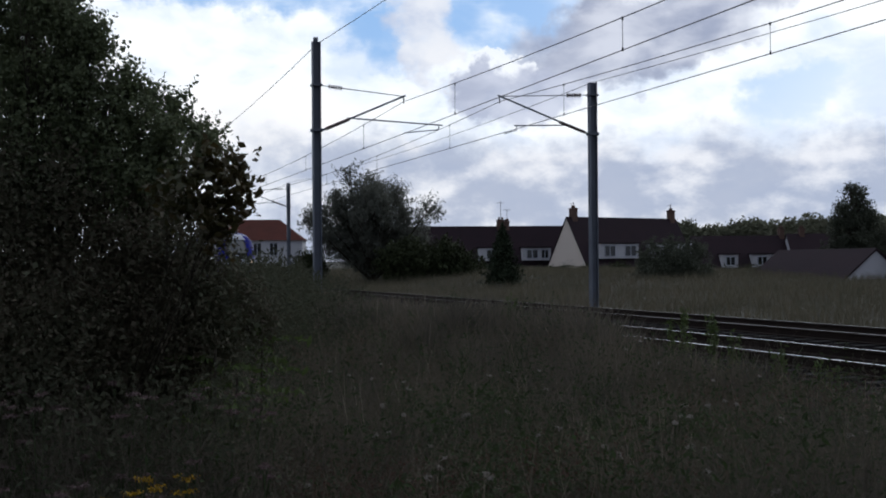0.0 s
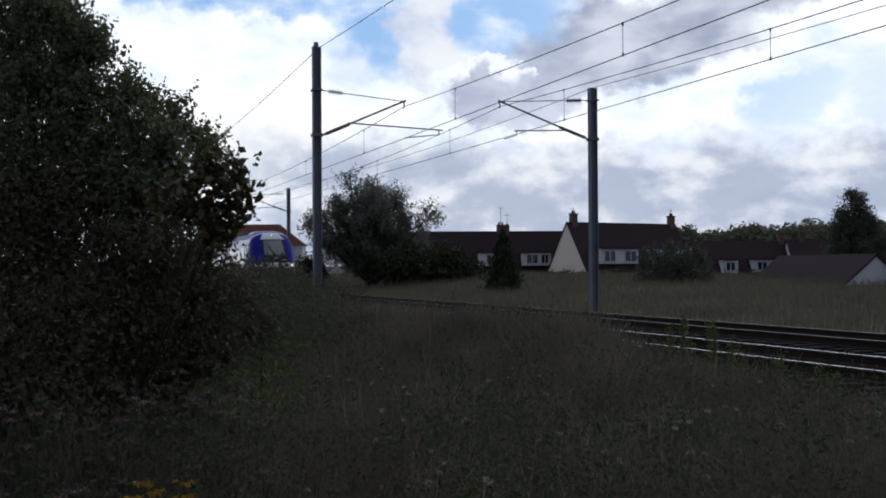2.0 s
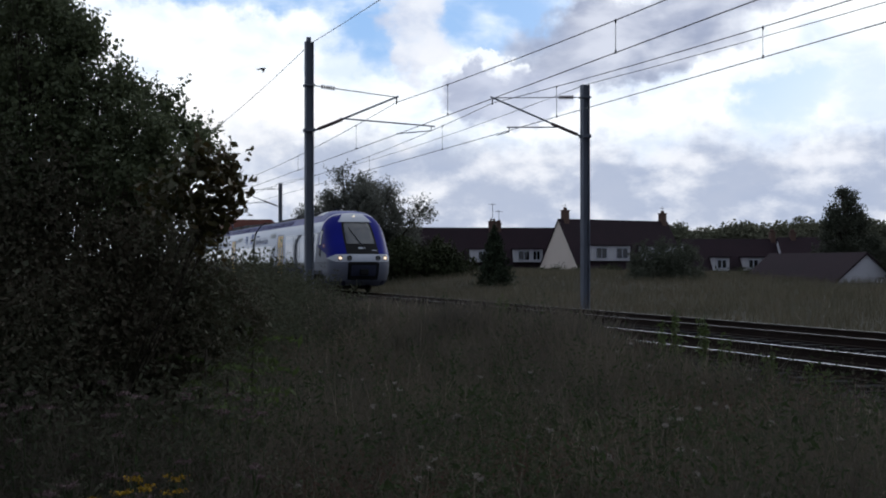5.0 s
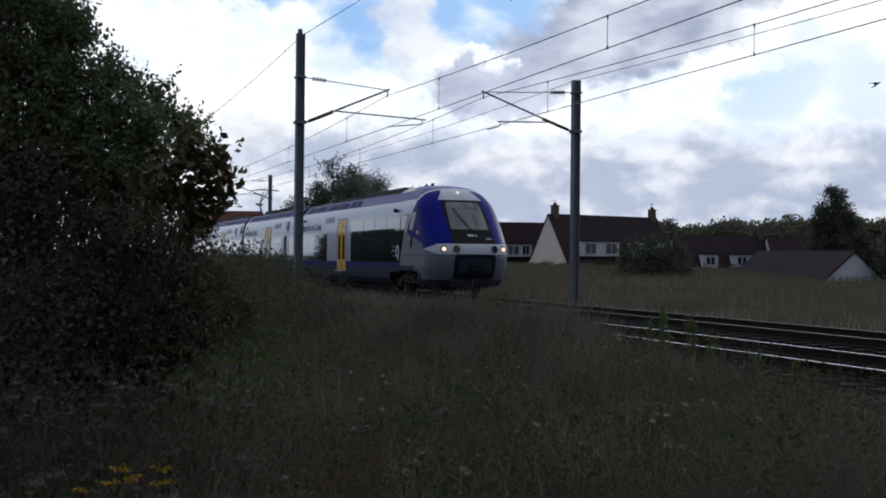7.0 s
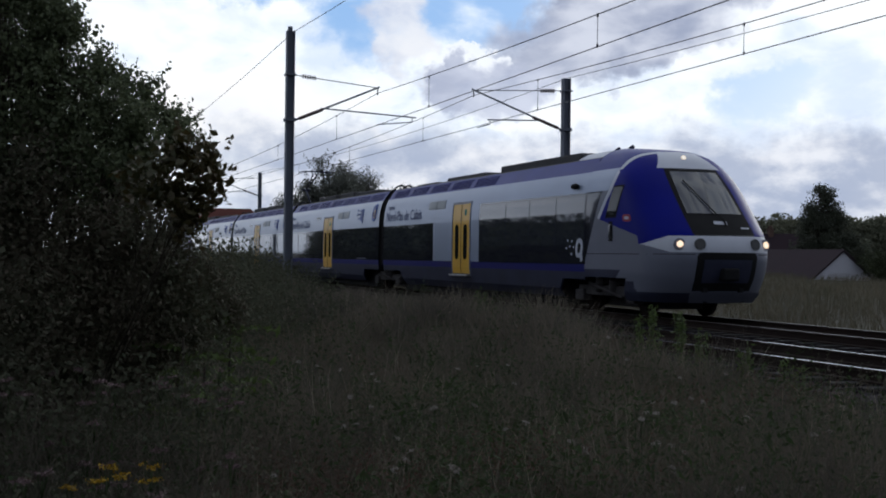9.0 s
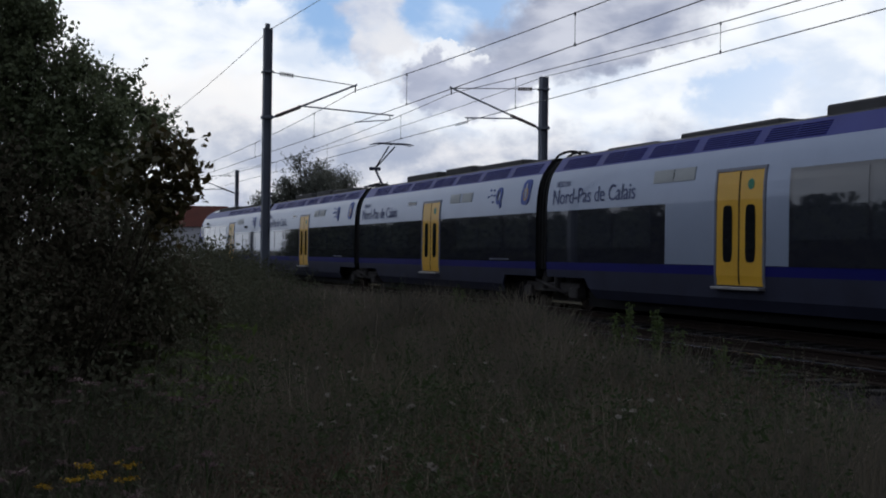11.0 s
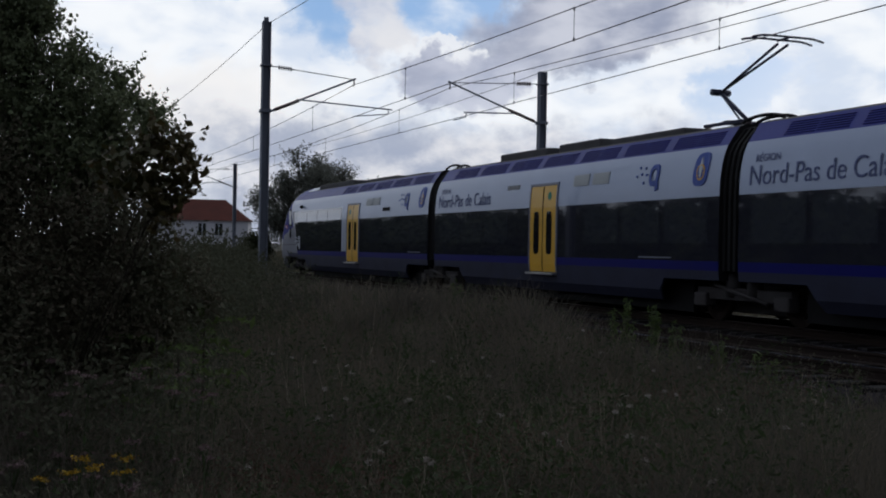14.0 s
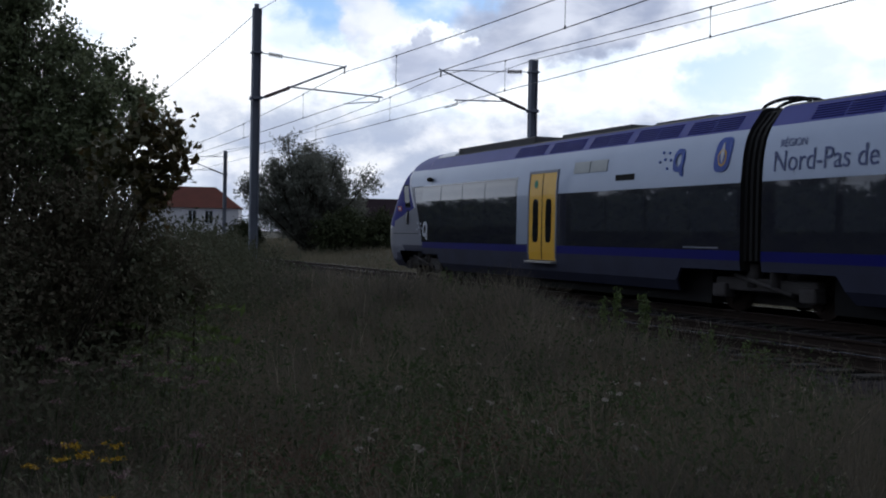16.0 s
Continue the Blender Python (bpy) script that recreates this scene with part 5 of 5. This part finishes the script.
def meadow(name, n, r0, r1, tall, wide, material, label, keep_dry=None):
    tx, ty, tr = fan(n // 16, r0, r1)
    pick = rng.integers(0, len(tx), n)
    far = tr[pick]
    x, y = tx[pick] + rng.normal(0, 0.035, n) * (1 + far / 14), ty[pick] + rng.normal(0, 0.035, n) * (1 + far / 14)
    size = rng.uniform(0.40, 1.30, len(tx))[pick]
    r = np.hypot(x, y)
    p = patch(x, y)
    ok = (y < 8.7) & (y > -9)
    if keep_dry is not None:
        ok &= rng.uniform(0, 1, n) < (p if keep_dry else 1.15 - p)
    x, y, r, p, size = x[ok], y[ok], r[ok], p[ok], size[ok]
    edge = np.clip((8.9 - y) / 1.2, 0.45, 1)
    h = tall * rng.uniform(0.45, 1.0, len(x)) * (0.38 + 0.85 * p) * edge * size
    v, f = blades(x, y, h, wide * np.maximum(1, r / 7.0) * rng.uniform(0.6, 1.3, len(x)))
    return tagged(soup(name, v, f, material), label, "grass", kind="stuff")


meadow("meadow_grass", 150000, 3.2, 46, 0.52, 0.0065, M_GRASS, "rough uncut green meadow grass along the line", None)
meadow("dry_grass", 140000, 4.0, 60, 0.78, 0.0042, M_DRY, "tall thin dry brown grass stalks in the meadow", True)
n = 52000
x, y = -np.exp(rng.uniform(math.log(5.5), math.log(80), n)), rng.uniform(5.0, 8.95, n)
h = np.interp(-x, [9, 14, 18, 24, 45, 80], [0.42, 0.62, 0.68, 0.64, 0.85, 1.05]) * (0.8 + 0.35 * patch(x * 0.6, y)) * rng.uniform(0.45, 1.15, n) * np.clip((9.1 - y) / 0.6, 0.45, 1)
# the stand is tallest in one clump by the second mast
h *= 1 + 0.6 * np.exp(-((np.degrees(np.arctan2(-x, y)) - 65.0) / 1.9) ** 2)
v, f = blades(x, y, h, 0.0062 * np.maximum(1, -x / 7.0) * rng.uniform(0.6, 1.3, n), 0.28)
tagged(soup("tall_line_side_grass", v, f, M_DRY), "tall seeding grass along the edge of the ballast", "grass", kind="stuff")
n = 30000
x, y = -np.exp(rng.uniform(math.log(5.5), math.log(80), n)), rng.uniform(4.0, 8.95, n)
h = np.interp(-x, [9, 14, 18, 24, 45, 80], [0.40, 0.54, 0.58, 0.56, 0.75, 0.95]) * rng.uniform(0.5, 1.0, n) * np.clip((9.1 - y) / 0.6, 0.45, 1)
v, f = blades(x, y, h, 0.010 * np.maximum(1, -x / 7.0) * rng.uniform(0.6, 1.3, n), 0.3)
tagged(soup("line_side_green", v, f, M_GRASS), "thick green grass along the edge of the ballast", "grass", kind="stuff")
n = 90000
x, y = rng.uniform(-130, -18, n), 17.3 + 34 * rng.uniform(0, 1, n) ** 1.2
tuft = patch(x * 0.45, y * 0.5)
keep = tuft > rng.uniform(0.05, 0.7, n)
x, y, tuft = x[keep], y[keep], tuft[keep]
n = len(x)
v, f = blades(x, y, (0.45 + 0.9 * tuft) * rng.uniform(0.25, 0.62, n) * np.clip((y - 16.6) / 2.5, 0.3, 1), rng.uniform(0.009, 0.022, n))
tagged(soup("far_bank_grass", v, f, M_BANK), "pale dry grass on the bank beyond the tracks", "grass", kind="stuff")
n = 70000
x, y = rng.uniform(-130, -18, n), 17.6 + 32 * rng.uniform(0, 1, n)
v, f = blades(x, y, (1.25 - 0.7 * patch(x * 0.45, y * 0.5)) * rng.uniform(0.2, 0.55, n), rng.uniform(0.010, 0.026, n))
tagged(soup("far_bank_green", v, f, M_GRASS), "green grass on the bank beyond the tracks", "grass", kind="stuff")
# arching tussocks that stand out of the sward
for label, material, count, tall in (("arching tussocks of pale dry grass", M_DRY, 620, 0.82), ("arching tussocks of green grass", M_GRASS, 520, 0.66)):
    tx, ty, tr = fan(count, 4.2, 32, 48, 94)
    ok = (ty < 6.2) & (ty > -2.5)
    tx, ty = tx[ok], ty[ok]
    pick = np.repeat(np.arange(len(tx)), 55)
    x, y = tx[pick] + rng.normal(0, 0.05, len(pick)), ty[pick] + rng.normal(0, 0.05, len(pick))
    h = tall * rng.uniform(0.6, 1.1, len(tx))[pick] * rng.uniform(0.55, 1.0, len(pick))
    v, f = blades(x, y, h, 0.006 * np.maximum(1, np.hypot(x, y) / 7.5) * rng.uniform(0.6, 1.3, len(pick)), 0.42)
    tagged(soup("grass_tussocks", v, f, material), label, "grass", kind="stuff")
# single pale stalks
x, y, r = fan(1500, 4.4, 30, 50, 93)
ok = (y < 8.2) & (y > -2)
x, y, r = x[ok], y[ok], r[ok]
v, f = blades(x, y, rng.uniform(0.45, 0.85, len(x)), 0.0042 * np.maximum(1, r / 7), 0.25)
tagged(soup("straw_stalks", v, f, M_STRAW), "single pale straw stalks among the grass", "grass", kind="stuff")
# grass that hides the ballast's near shoulder
n = 16000
x, y = rng.uniform(-22, -3, n), rng.uniform(7.4, 9.0, n)
h = rng.uniform(0.2, 0.5, n) * (0.6 + 0.7 * patch(x * 1.4, y * 1.2))
v, f = blades(x, y, h, 0.009 * np.maximum(1, -x / 7.0) * rng.uniform(0.6, 1.3, n), 0.35)
tagged(soup("shoulder_grass", v, f, M_GRASS), "low green grass over the ballast shoulder", "grass", kind="stuff")
# weeds and grass at the foot of the bush
n = 6000
a, r = np.radians(rng.uniform(80.5, 93, n)), rng.uniform(5.0, 7.7, n)
x, y = -np.sin(a) * r, np.cos(a) * r
h = np.where(r > 6.4, 1.2, 0.8) * (0.35 + 0.65 * rng.uniform(0, 1, n) ** 2)
v, f = blades(x, y, h, 0.006 * rng.uniform(0.6, 1.4, n), 0.4)
tagged(soup("bush_foot_grass", v, f, M_DRY), "dry grass at the foot of the bush", "grass", kind="stuff")
k = rng.integers(0, 260, 26000)
u = rng.uniform(0, 1, len(k))
c = np.stack([x[k] + rng.normal(0, 1, len(k)) * (0.03 + 0.10 * np.sin(2.8 * u)), y[k] + rng.normal(0, 1, len(k)) * (0.03 + 0.10 * np.sin(2.8 * u)), terrain(x[k], y[k]) + np.where(r[k] > 6.4, 1.15, 0.7) * u * (0.65 + 0.35 * np.sin(k))], 1)
v, f = leaves(c, 0.045, 0.4, -0.2)
tagged(soup("bush_foot_weeds", v, f, M_NETTLE), "leafy weeds at the foot of the bush", "weeds", kind="stuff")
# short grass all round, also behind the viewer and along the line
n = 70000
x, y = rng.uniform(-34, 16, n), rng.uniform(-8, 8.6, n)
v, f = blades(x, y, rng.uniform(0.12, 0.34, n), rng.uniform(0.006, 0.014, n))
tagged(soup("short_grass", v, f, M_GRASS), "short green grass round the viewer's place", "grass", kind="stuff")
n = 16000
x, y = rng.uniform(-18, 60, n), rng.uniform(17.4, 40, n)
v, f = blades(x, y, rng.uniform(0.2, 0.5, n), rng.uniform(0.012, 0.03, n))
tagged(soup("bank_grass", v, f, M_GRASS), "green grass on the bank farther along the line", "grass", kind="stuff")
# upright leafy herbs standing above the grass
x, y, r = fan(1700, 4.6, 34, 50, 93)
ok = (y < 8.3) & (y > -2)
x, y, r = x[ok], y[ok], r[ok]
h = rng.uniform(0.35, 0.85, len(x)) * (0.7 + 0.5 * patch(x * 1.3 + 2, y))
v, f = blades(x, y, h, 0.006 * np.maximum(1, r / 8), 0.12)
tagged(soup("herb_stems", v, f, M_HERB), "upright green stems of meadow herbs", "weeds", kind="stuff")
k = np.repeat(np.arange(len(x)), 22)
u = rng.uniform(0.15, 1.0, len(k))
c = np.stack([x[k] + rng.normal(0, 0.03, len(k)), y[k] + rng.normal(0, 0.03, len(k)), terrain(x[k], y[k]) + h[k] * u], 1)
v, f = leaves(c, 0.055, 0.32, -0.2)
tagged(soup("herb_leaves", v, f, M_HERB), "narrow green leaves of upright meadow herbs", "weeds", kind="stuff")
x, y, r = fan(900, 4.6, 26, 50, 93)
ok = (y < 8.3) & (y > -2)
x, y = x[ok], y[ok]
h = rng.uniform(0.4, 0.9, len(x))
k = np.repeat(np.arange(len(x)), 26)
u = rng.uniform(0.55, 1.0, len(k))
c = np.stack([x[k] + rng.normal(0, 0.014, len(k)), y[k] + rng.normal(0, 0.014, len(k)), terrain(x[k], y[k]) + h[k] * u], 1)
v, f = leaves(c, 0.022, 0.6, -0.3)
tagged(soup("dock_seed_heads", v, f, M_RUSTLEAF), "dark brown seed heads standing in the grass", "weeds", kind="stuff")
# broad weeds among the grass
x, y, r = fan(2400, 3.6, 30)
ok = (y < 8.4) & (y > -6)
x, y = x[ok], y[ok]
c = np.repeat(np.stack([x, y, terrain(x, y)], 1), 12, 0)
c += np.stack([rng.normal(0, 0.05, len(c)), rng.normal(0, 0.05, len(c)), rng.uniform(0.05, 0.50, len(c))], 1)
v, f = leaves(c, 0.055, 0.35, -0.4)
tagged(soup("meadow_weeds", v, f, M_HERB), "leafy green weeds mixed through the grass", "weeds", kind="stuff")

# reddish sorrel in patches, pale seed plumes, and dark leafy clumps
px, py, pr = fan(46, 5.0, 26, 52, 90)
k = rng.integers(0, len(px), 5200)
x, y = px[k] + rng.normal(0, 0.32, len(k)), py[k] + rng.normal(0, 0.32, len(k))
ok = (y < 8.2) & (y > -2)
x, y = x[ok], y[ok]
h = rng.uniform(0.3, 0.62, len(x))
v, f = blades(x, y, h, 0.0045 * np.maximum(1, np.hypot(x, y) / 7), 0.2)
tagged(soup("sorrel_stalks", v, f, M_SORREL), "reddish stalks of sorrel in loose patches", "weeds", kind="stuff")
k = np.repeat(np.arange(len(x)), 7)
c = np.stack([x[k] + rng.normal(0, 0.012, len(k)), y[k] + rng.normal(0, 0.012, len(k)), terrain(x[k], y[k]) + h[k] * rng.uniform(0.6, 1.0, len(k))], 1)
v, f = leaves(c, 0.018, 0.6, -0.3)
tagged(soup("sorrel_seeds", v, f, M_SORREL), "reddish seed spikes of sorrel", "weeds", kind="stuff")
x, y, r = fan(800, 5.0, 30, 50, 88)
ok = (y < 8.3) & (y > -1) & (patch(x, y) > 0.45)
x, y, r = x[ok], y[ok], r[ok]
h = rng.uniform(0.5, 0.82, len(x))
k = np.repeat(np.arange(len(x)), 9)
c = np.stack([x[k] + rng.normal(0, 0.012, len(k)), y[k] + rng.normal(0, 0.012, len(k)), terrain(x[k], y[k]) + h[k] * rng.uniform(0.8, 1.05, len(k))], 1)
v, f = leaves(c, 0.026, 0.35, -0.6)
tagged(soup("seed_plumes", v, f, M_DRY), "pale feathery seed plumes above the grass", "grass", kind="stuff")
px, py, pr = fan(240, 5.2, 24, 52, 91)
ok = (py < 8.0) & (py > -1.5)
px, py = px[ok], py[ok]
h = rng.uniform(0.35, 0.7, len(px))
k = np.repeat(np.arange(len(px)), 150)
u = rng.uniform(0, 1, len(k))
wide = 0.05 + 0.15 * np.sin(u * 2.8)
c = np.stack([px[k] + rng.normal(0, 1, len(k)) * wide, py[k] + rng.normal(0, 1, len(k)) * wide, terrain(px[k], py[k]) + h[k] * u], 1)
v, f = leaves(c, 0.048, 0.4, -0.2)
tagged(soup("leafy_clumps", v, f, M_HERB), "dense leafy clumps of meadow plants", "weeds", kind="stuff")


def umbel_plants(name, places, head, material, label):
    """Thin stems with flat heads of many small florets."""
    for (px, py, h) in places:
        z = float(terrain(px, py))
        p = new(name)
        p.location = (px, py, z)
        tagged(p, label, "wild flower", group=name + " in the meadow")
        bm = bmesh.new()
        top = Vector((random.uniform(-0.05, 0.05), random.uniform(-0.05, 0.05), h))
        tube(bm, (0, 0, -0.02), top, 0.004, 0.003, sides=5)
        ends = []
        for k in range(5):
            e = top + Vector((random.uniform(-1, 1) * head, random.uniform(-1, 1) * head, random.uniform(0.030, 0.045)))
            tube(bm, top - Vector((0, 0, 0.08)), e, 0.002, 0.0015, sides=4)
            ends.append(e)
        part("stem", bm, M_HERB, p)
        c = np.concatenate([np.array(e)[None] + rng.normal(0, 1, (20, 3)) * [head * 0.34, head * 0.34, 0.005] for e in ends])
        v, f = leaves(c, 0.011, 0.9, 0)
        tagged(soup("flower_head", v, f, material, p), kind="stuff")


def scatter(n, r0, r1, a0, a1, h0, h1):
    out = []
    while len(out) < n:
        a, r = radians(random.uniform(a0, a1)), random.uniform(r0, r1)
        px, py = -math.sin(a) * r, math.cos(a) * r
        if py < 7.9:
            out.append((px, py, random.uniform(h0, h1)))
    return out


umbel_plants("wild_carrot", scatter(60, 5.5, 15, 52, 82, 0.36, 0.58), 0.017, M_UMBEL, "wild carrot with a small white flower head")
umbel_plants("faded_yarrow", scatter(30, 6.6, 7.8, 80, 92, 0.80, 1.0) + scatter(20, 5.4, 7.0, 79, 92, 0.55, 0.75), 0.034, M_UMBEL_DARK, "faded yarrow with a flat brownish-pink head")
umbel_plants("tansy", [(-5.76, 0.64, 0.72), (-5.58, 0.50, 0.70), (-5.66, 0.58, 0.66), (-5.62, 0.41, 0.69), (-5.70, 0.46, 0.72), (-5.3, 0.58, 0.54), (-6.1, 0.33, 0.6)], 0.038, M_TANSY, "tansy with clustered yellow button flowers")


def frond_plant(name, px, py, h, fronds, length, material, label):
    """An upright stem with feathered fronds."""
    p = new(name)
    z = float(terrain(px, py))
    p.location = (px, py, z)
    tagged(p, label, "wild plant")
    part("stem", tubes(((0, 0, -0.02), (0.02, 0.01, h), 0.008)), M_BARK, p)
    for k in range(fronds):
        a, z0 = k * 2.4, h * (0.45 + 0.55 * k / fronds)
        way = Vector((math.cos(a), math.sin(a), 0.35))
        c = []
        for j in range(11):
            u = (j + 1) / 11
            q = Vector((0, 0, z0)) + way * length * u - Vector((0, 0, 0.32 * length * u * u))
            for s in (-1, 1):
                c.append(q + Vector((-way.y, way.x, 0)) * s * 0.035 * (1.2 - u))
        v, f = leaves(np.array(c), 0.085, 0.36, 0.2)
        tagged(soup("frond", v, f, material, p), kind="stuff")


frond_plant("sapling", -8.87, 1.52, 1.20, 14, 0.36, M_FERN, "bright green feathered sapling on a dark stem")
frond_plant("sapling", -7.9, 1.05, 1.15, 8, 0.30, M_FERN, "bright green feathered sapling on a dark stem")
frond_plant("sapling", -8.3, 1.25, 0.9, 8, 0.28, M_FERN, "bright green feathered sapling on a dark stem")
for px, py, h in ((-13.2, 7.9, 1.15), (-13.0, 8.1, 1.05), (-13.6, 7.6, 1.1), (-14.1, 8.0, 0.95), (-16.5, 8.2, 1.0), (-11.6, 7.8, 0.9), (-18.5, 7.9, 1.0), (-10.6, 7.7, 0.75), (-19.4, 7.6, 1.05)):
    p = new("goldenrod")
    p.location = (px, py, float(terrain(px, py)))
    tagged(p, "upright yellow-green weed beside the ballast", "wild plant", group="weeds beside the ballast")
    for k in range(3):
        o = Vector((random.uniform(-0.1, 0.1), random.uniform(-0.1, 0.1), 0))
        t = o * 1.6 + Vector((0, 0, h * random.uniform(0.8, 1)))
        part("stem", tubes((o, t, 0.006)), M_HERB, p)
        c = np.array([o.lerp(t, u) for u in rng.uniform(0.3, 1.0, 110)]) + rng.normal(0, 0.03, (110, 3))
        v, f = leaves(c, 0.07, 0.25, -0.3)
        soup("foliage", v, f, M_FERN, p)

# ---------------------------------------------------------------- birds and an insect
M_BIRD = mat("dark_feathers", (0.030, 0.030, 0.034), 0.8)
M_BEE = mat("dark_insect", (0.035, 0.030, 0.024), 0.6)


def swallow():
    """Body along x with its head forward; each wing hinges at the shoulder."""
    b = new("swallow")
    tagged(b, "small dark swallow flying over the railway", "bird", group="swallows in flight")
    bm = ball(bmesh.new(), (0, 0, 0), (0.085, 0.028, 0.026))
    ball(bm, (0.085, 0, 0.012), (0.026, 0.021, 0.020))
    part("body", bm, M_BIRD, b)
    bm = bmesh.new()
    for s in (-1, 1):
        prism([(s * 0.002, -0.003), (s * 0.022, -0.003), (s * 0.030, 0.003), (s * 0.002, 0.003)], -0.17, -0.07, bm)
    part("tail", bm, M_BIRD, b)
    wings = []
    for s in (-1, 1):
        bm = bmesh.new()
        pts = [(0.045, 0.0), (0.055, 0.07), (0.0, 0.17), (-0.075, 0.235), (-0.035, 0.13), (-0.03, 0.0)]
        up = [bm.verts.new((x, s * y, 0.004)) for x, y in pts]
        dn = [bm.verts.new((x, s * y, -0.003)) for x, y in pts]
        bm.faces.new(up)
        bm.faces.new(dn[::-1])
        for i in range(6):
            bm.faces.new((up[i], up[(i + 1) % 6], dn[(i + 1) % 6], dn[i]))
        bmesh.ops.recalc_face_normals(bm, faces=bm.faces)
        wings.append((s, part("wing", bm, M_BIRD, b)))
    return b, wings


BIRDS = [swallow(), swallow()]
bee = new("bee")
tagged(bee, "small dark flying insect close to the viewer", "insect")
bm = ball(bmesh.new(), (0, 0, 0), (0.0050, 0.0035, 0.0035))
ball(bm, (-0.008, 0, -0.001), (0.0065, 0.0036, 0.0036))
ball(bm, (0.006, 0, 0), (0.0024, 0.0026, 0.0024))
part("body", bm, M_BEE, bee)
for s in (-1, 1):
    part("wing", boxes((-0.006, 0.001, *sorted((s * 0.003, s * 0.011)), 0.003, 0.0034)), M_BEE, bee)

# ---------------------------------------------------------------- what moves
PASSAGE = [(0.0, -94.3), (2.0, -78.3), (4.0, -62.3), (6.5, -42.3), (7.5, -34.35), (9.0, -22.45), (11.5, -2.70), (12.5, 5.30), (13.5, 13.40), (14.0, 17.55), (15.0, 25.95), (15.5, 30.15), (16.0, 34.55)]


def motions():
    tilt = -math.degrees(math.atan(GRADE))
    walk(train, [(t, pose(n, FAR, RAIL0 + GRADE * n, 0, tilt, 0)) for t, n in PASSAGE])
    ts, ns = [t for t, _ in PASSAGE], [n for _, n in PASSAGE]
    for w, k in WHEELS:
        rows = []
        for i in range(241):
            t = i / 15
            turn = math.degrees((float(np.interp(t, ts, ns)) - ns[0]) / 0.42)
            rows.append((t, pose(k, 0, 0.42, 0, turn, 0)))
        walk(w, rows)
    # the birds cross to the right, beating their wings
    for (b, wings), (p, q), t0, t1, heading in ((BIRDS[0], ((-43.08, 12.99, 10.05), (-42.50, 14.79, 10.45)), 6.3, 6.6, 72), (BIRDS[1], ((-28.11, 15.28, 6.13), (-26.85, 17.41, 5.99)), 6.3, 6.6, 60)):
        p, q = Vector(p), Vector(q)
        rows = []
        for t in (0.0, 3.0, t0, t1, 9.0, 12.0, 16.0):
            c = p + (q - p) * ((t - t0) / (t1 - t0))
            rows.append((t, pose(c.x, c.y, max(c.z, 4.5), 0, 0, heading)))
        walk(b, rows)
        for s, w in wings:
            walk(w, [(i / 15, pose(0, s * 0.015, 0.006, s * (15 + 38 * math.sin(i * 1.9)), 0, 0)) for i in range(241)])
    rest = pose(-2.2, 1.0, -0.1, 0, 0, 60)
    walk(bee, [(0.0, rest), (0.9, rest), (1.1, pose(-1.40, 0.72, 1.05, 0, -30, 60)), (1.3, pose(-1.28, 0.78, 1.40, 0, -25, 60)), (1.4, pose(-1.25, 0.83, 1.45, 0, -20, 60)), (1.5, pose(-1.23, 0.86, 1.48, 0, -15, 60)), (1.6, pose(-1.20, 0.90, 1.50, 0, -15, 60)),
               (1.8, pose(-1.12, 1.00, 1.55, 0, -10, 50)), (2.2, pose(-0.8, 1.9, 1.2, 0, 0, 40)), (3.0, pose(0.6, 3.0, -0.1, 0, 0, 40)), (16.0, pose(0.6, 3.0, -0.1, 0, 0, 40))])


motions()
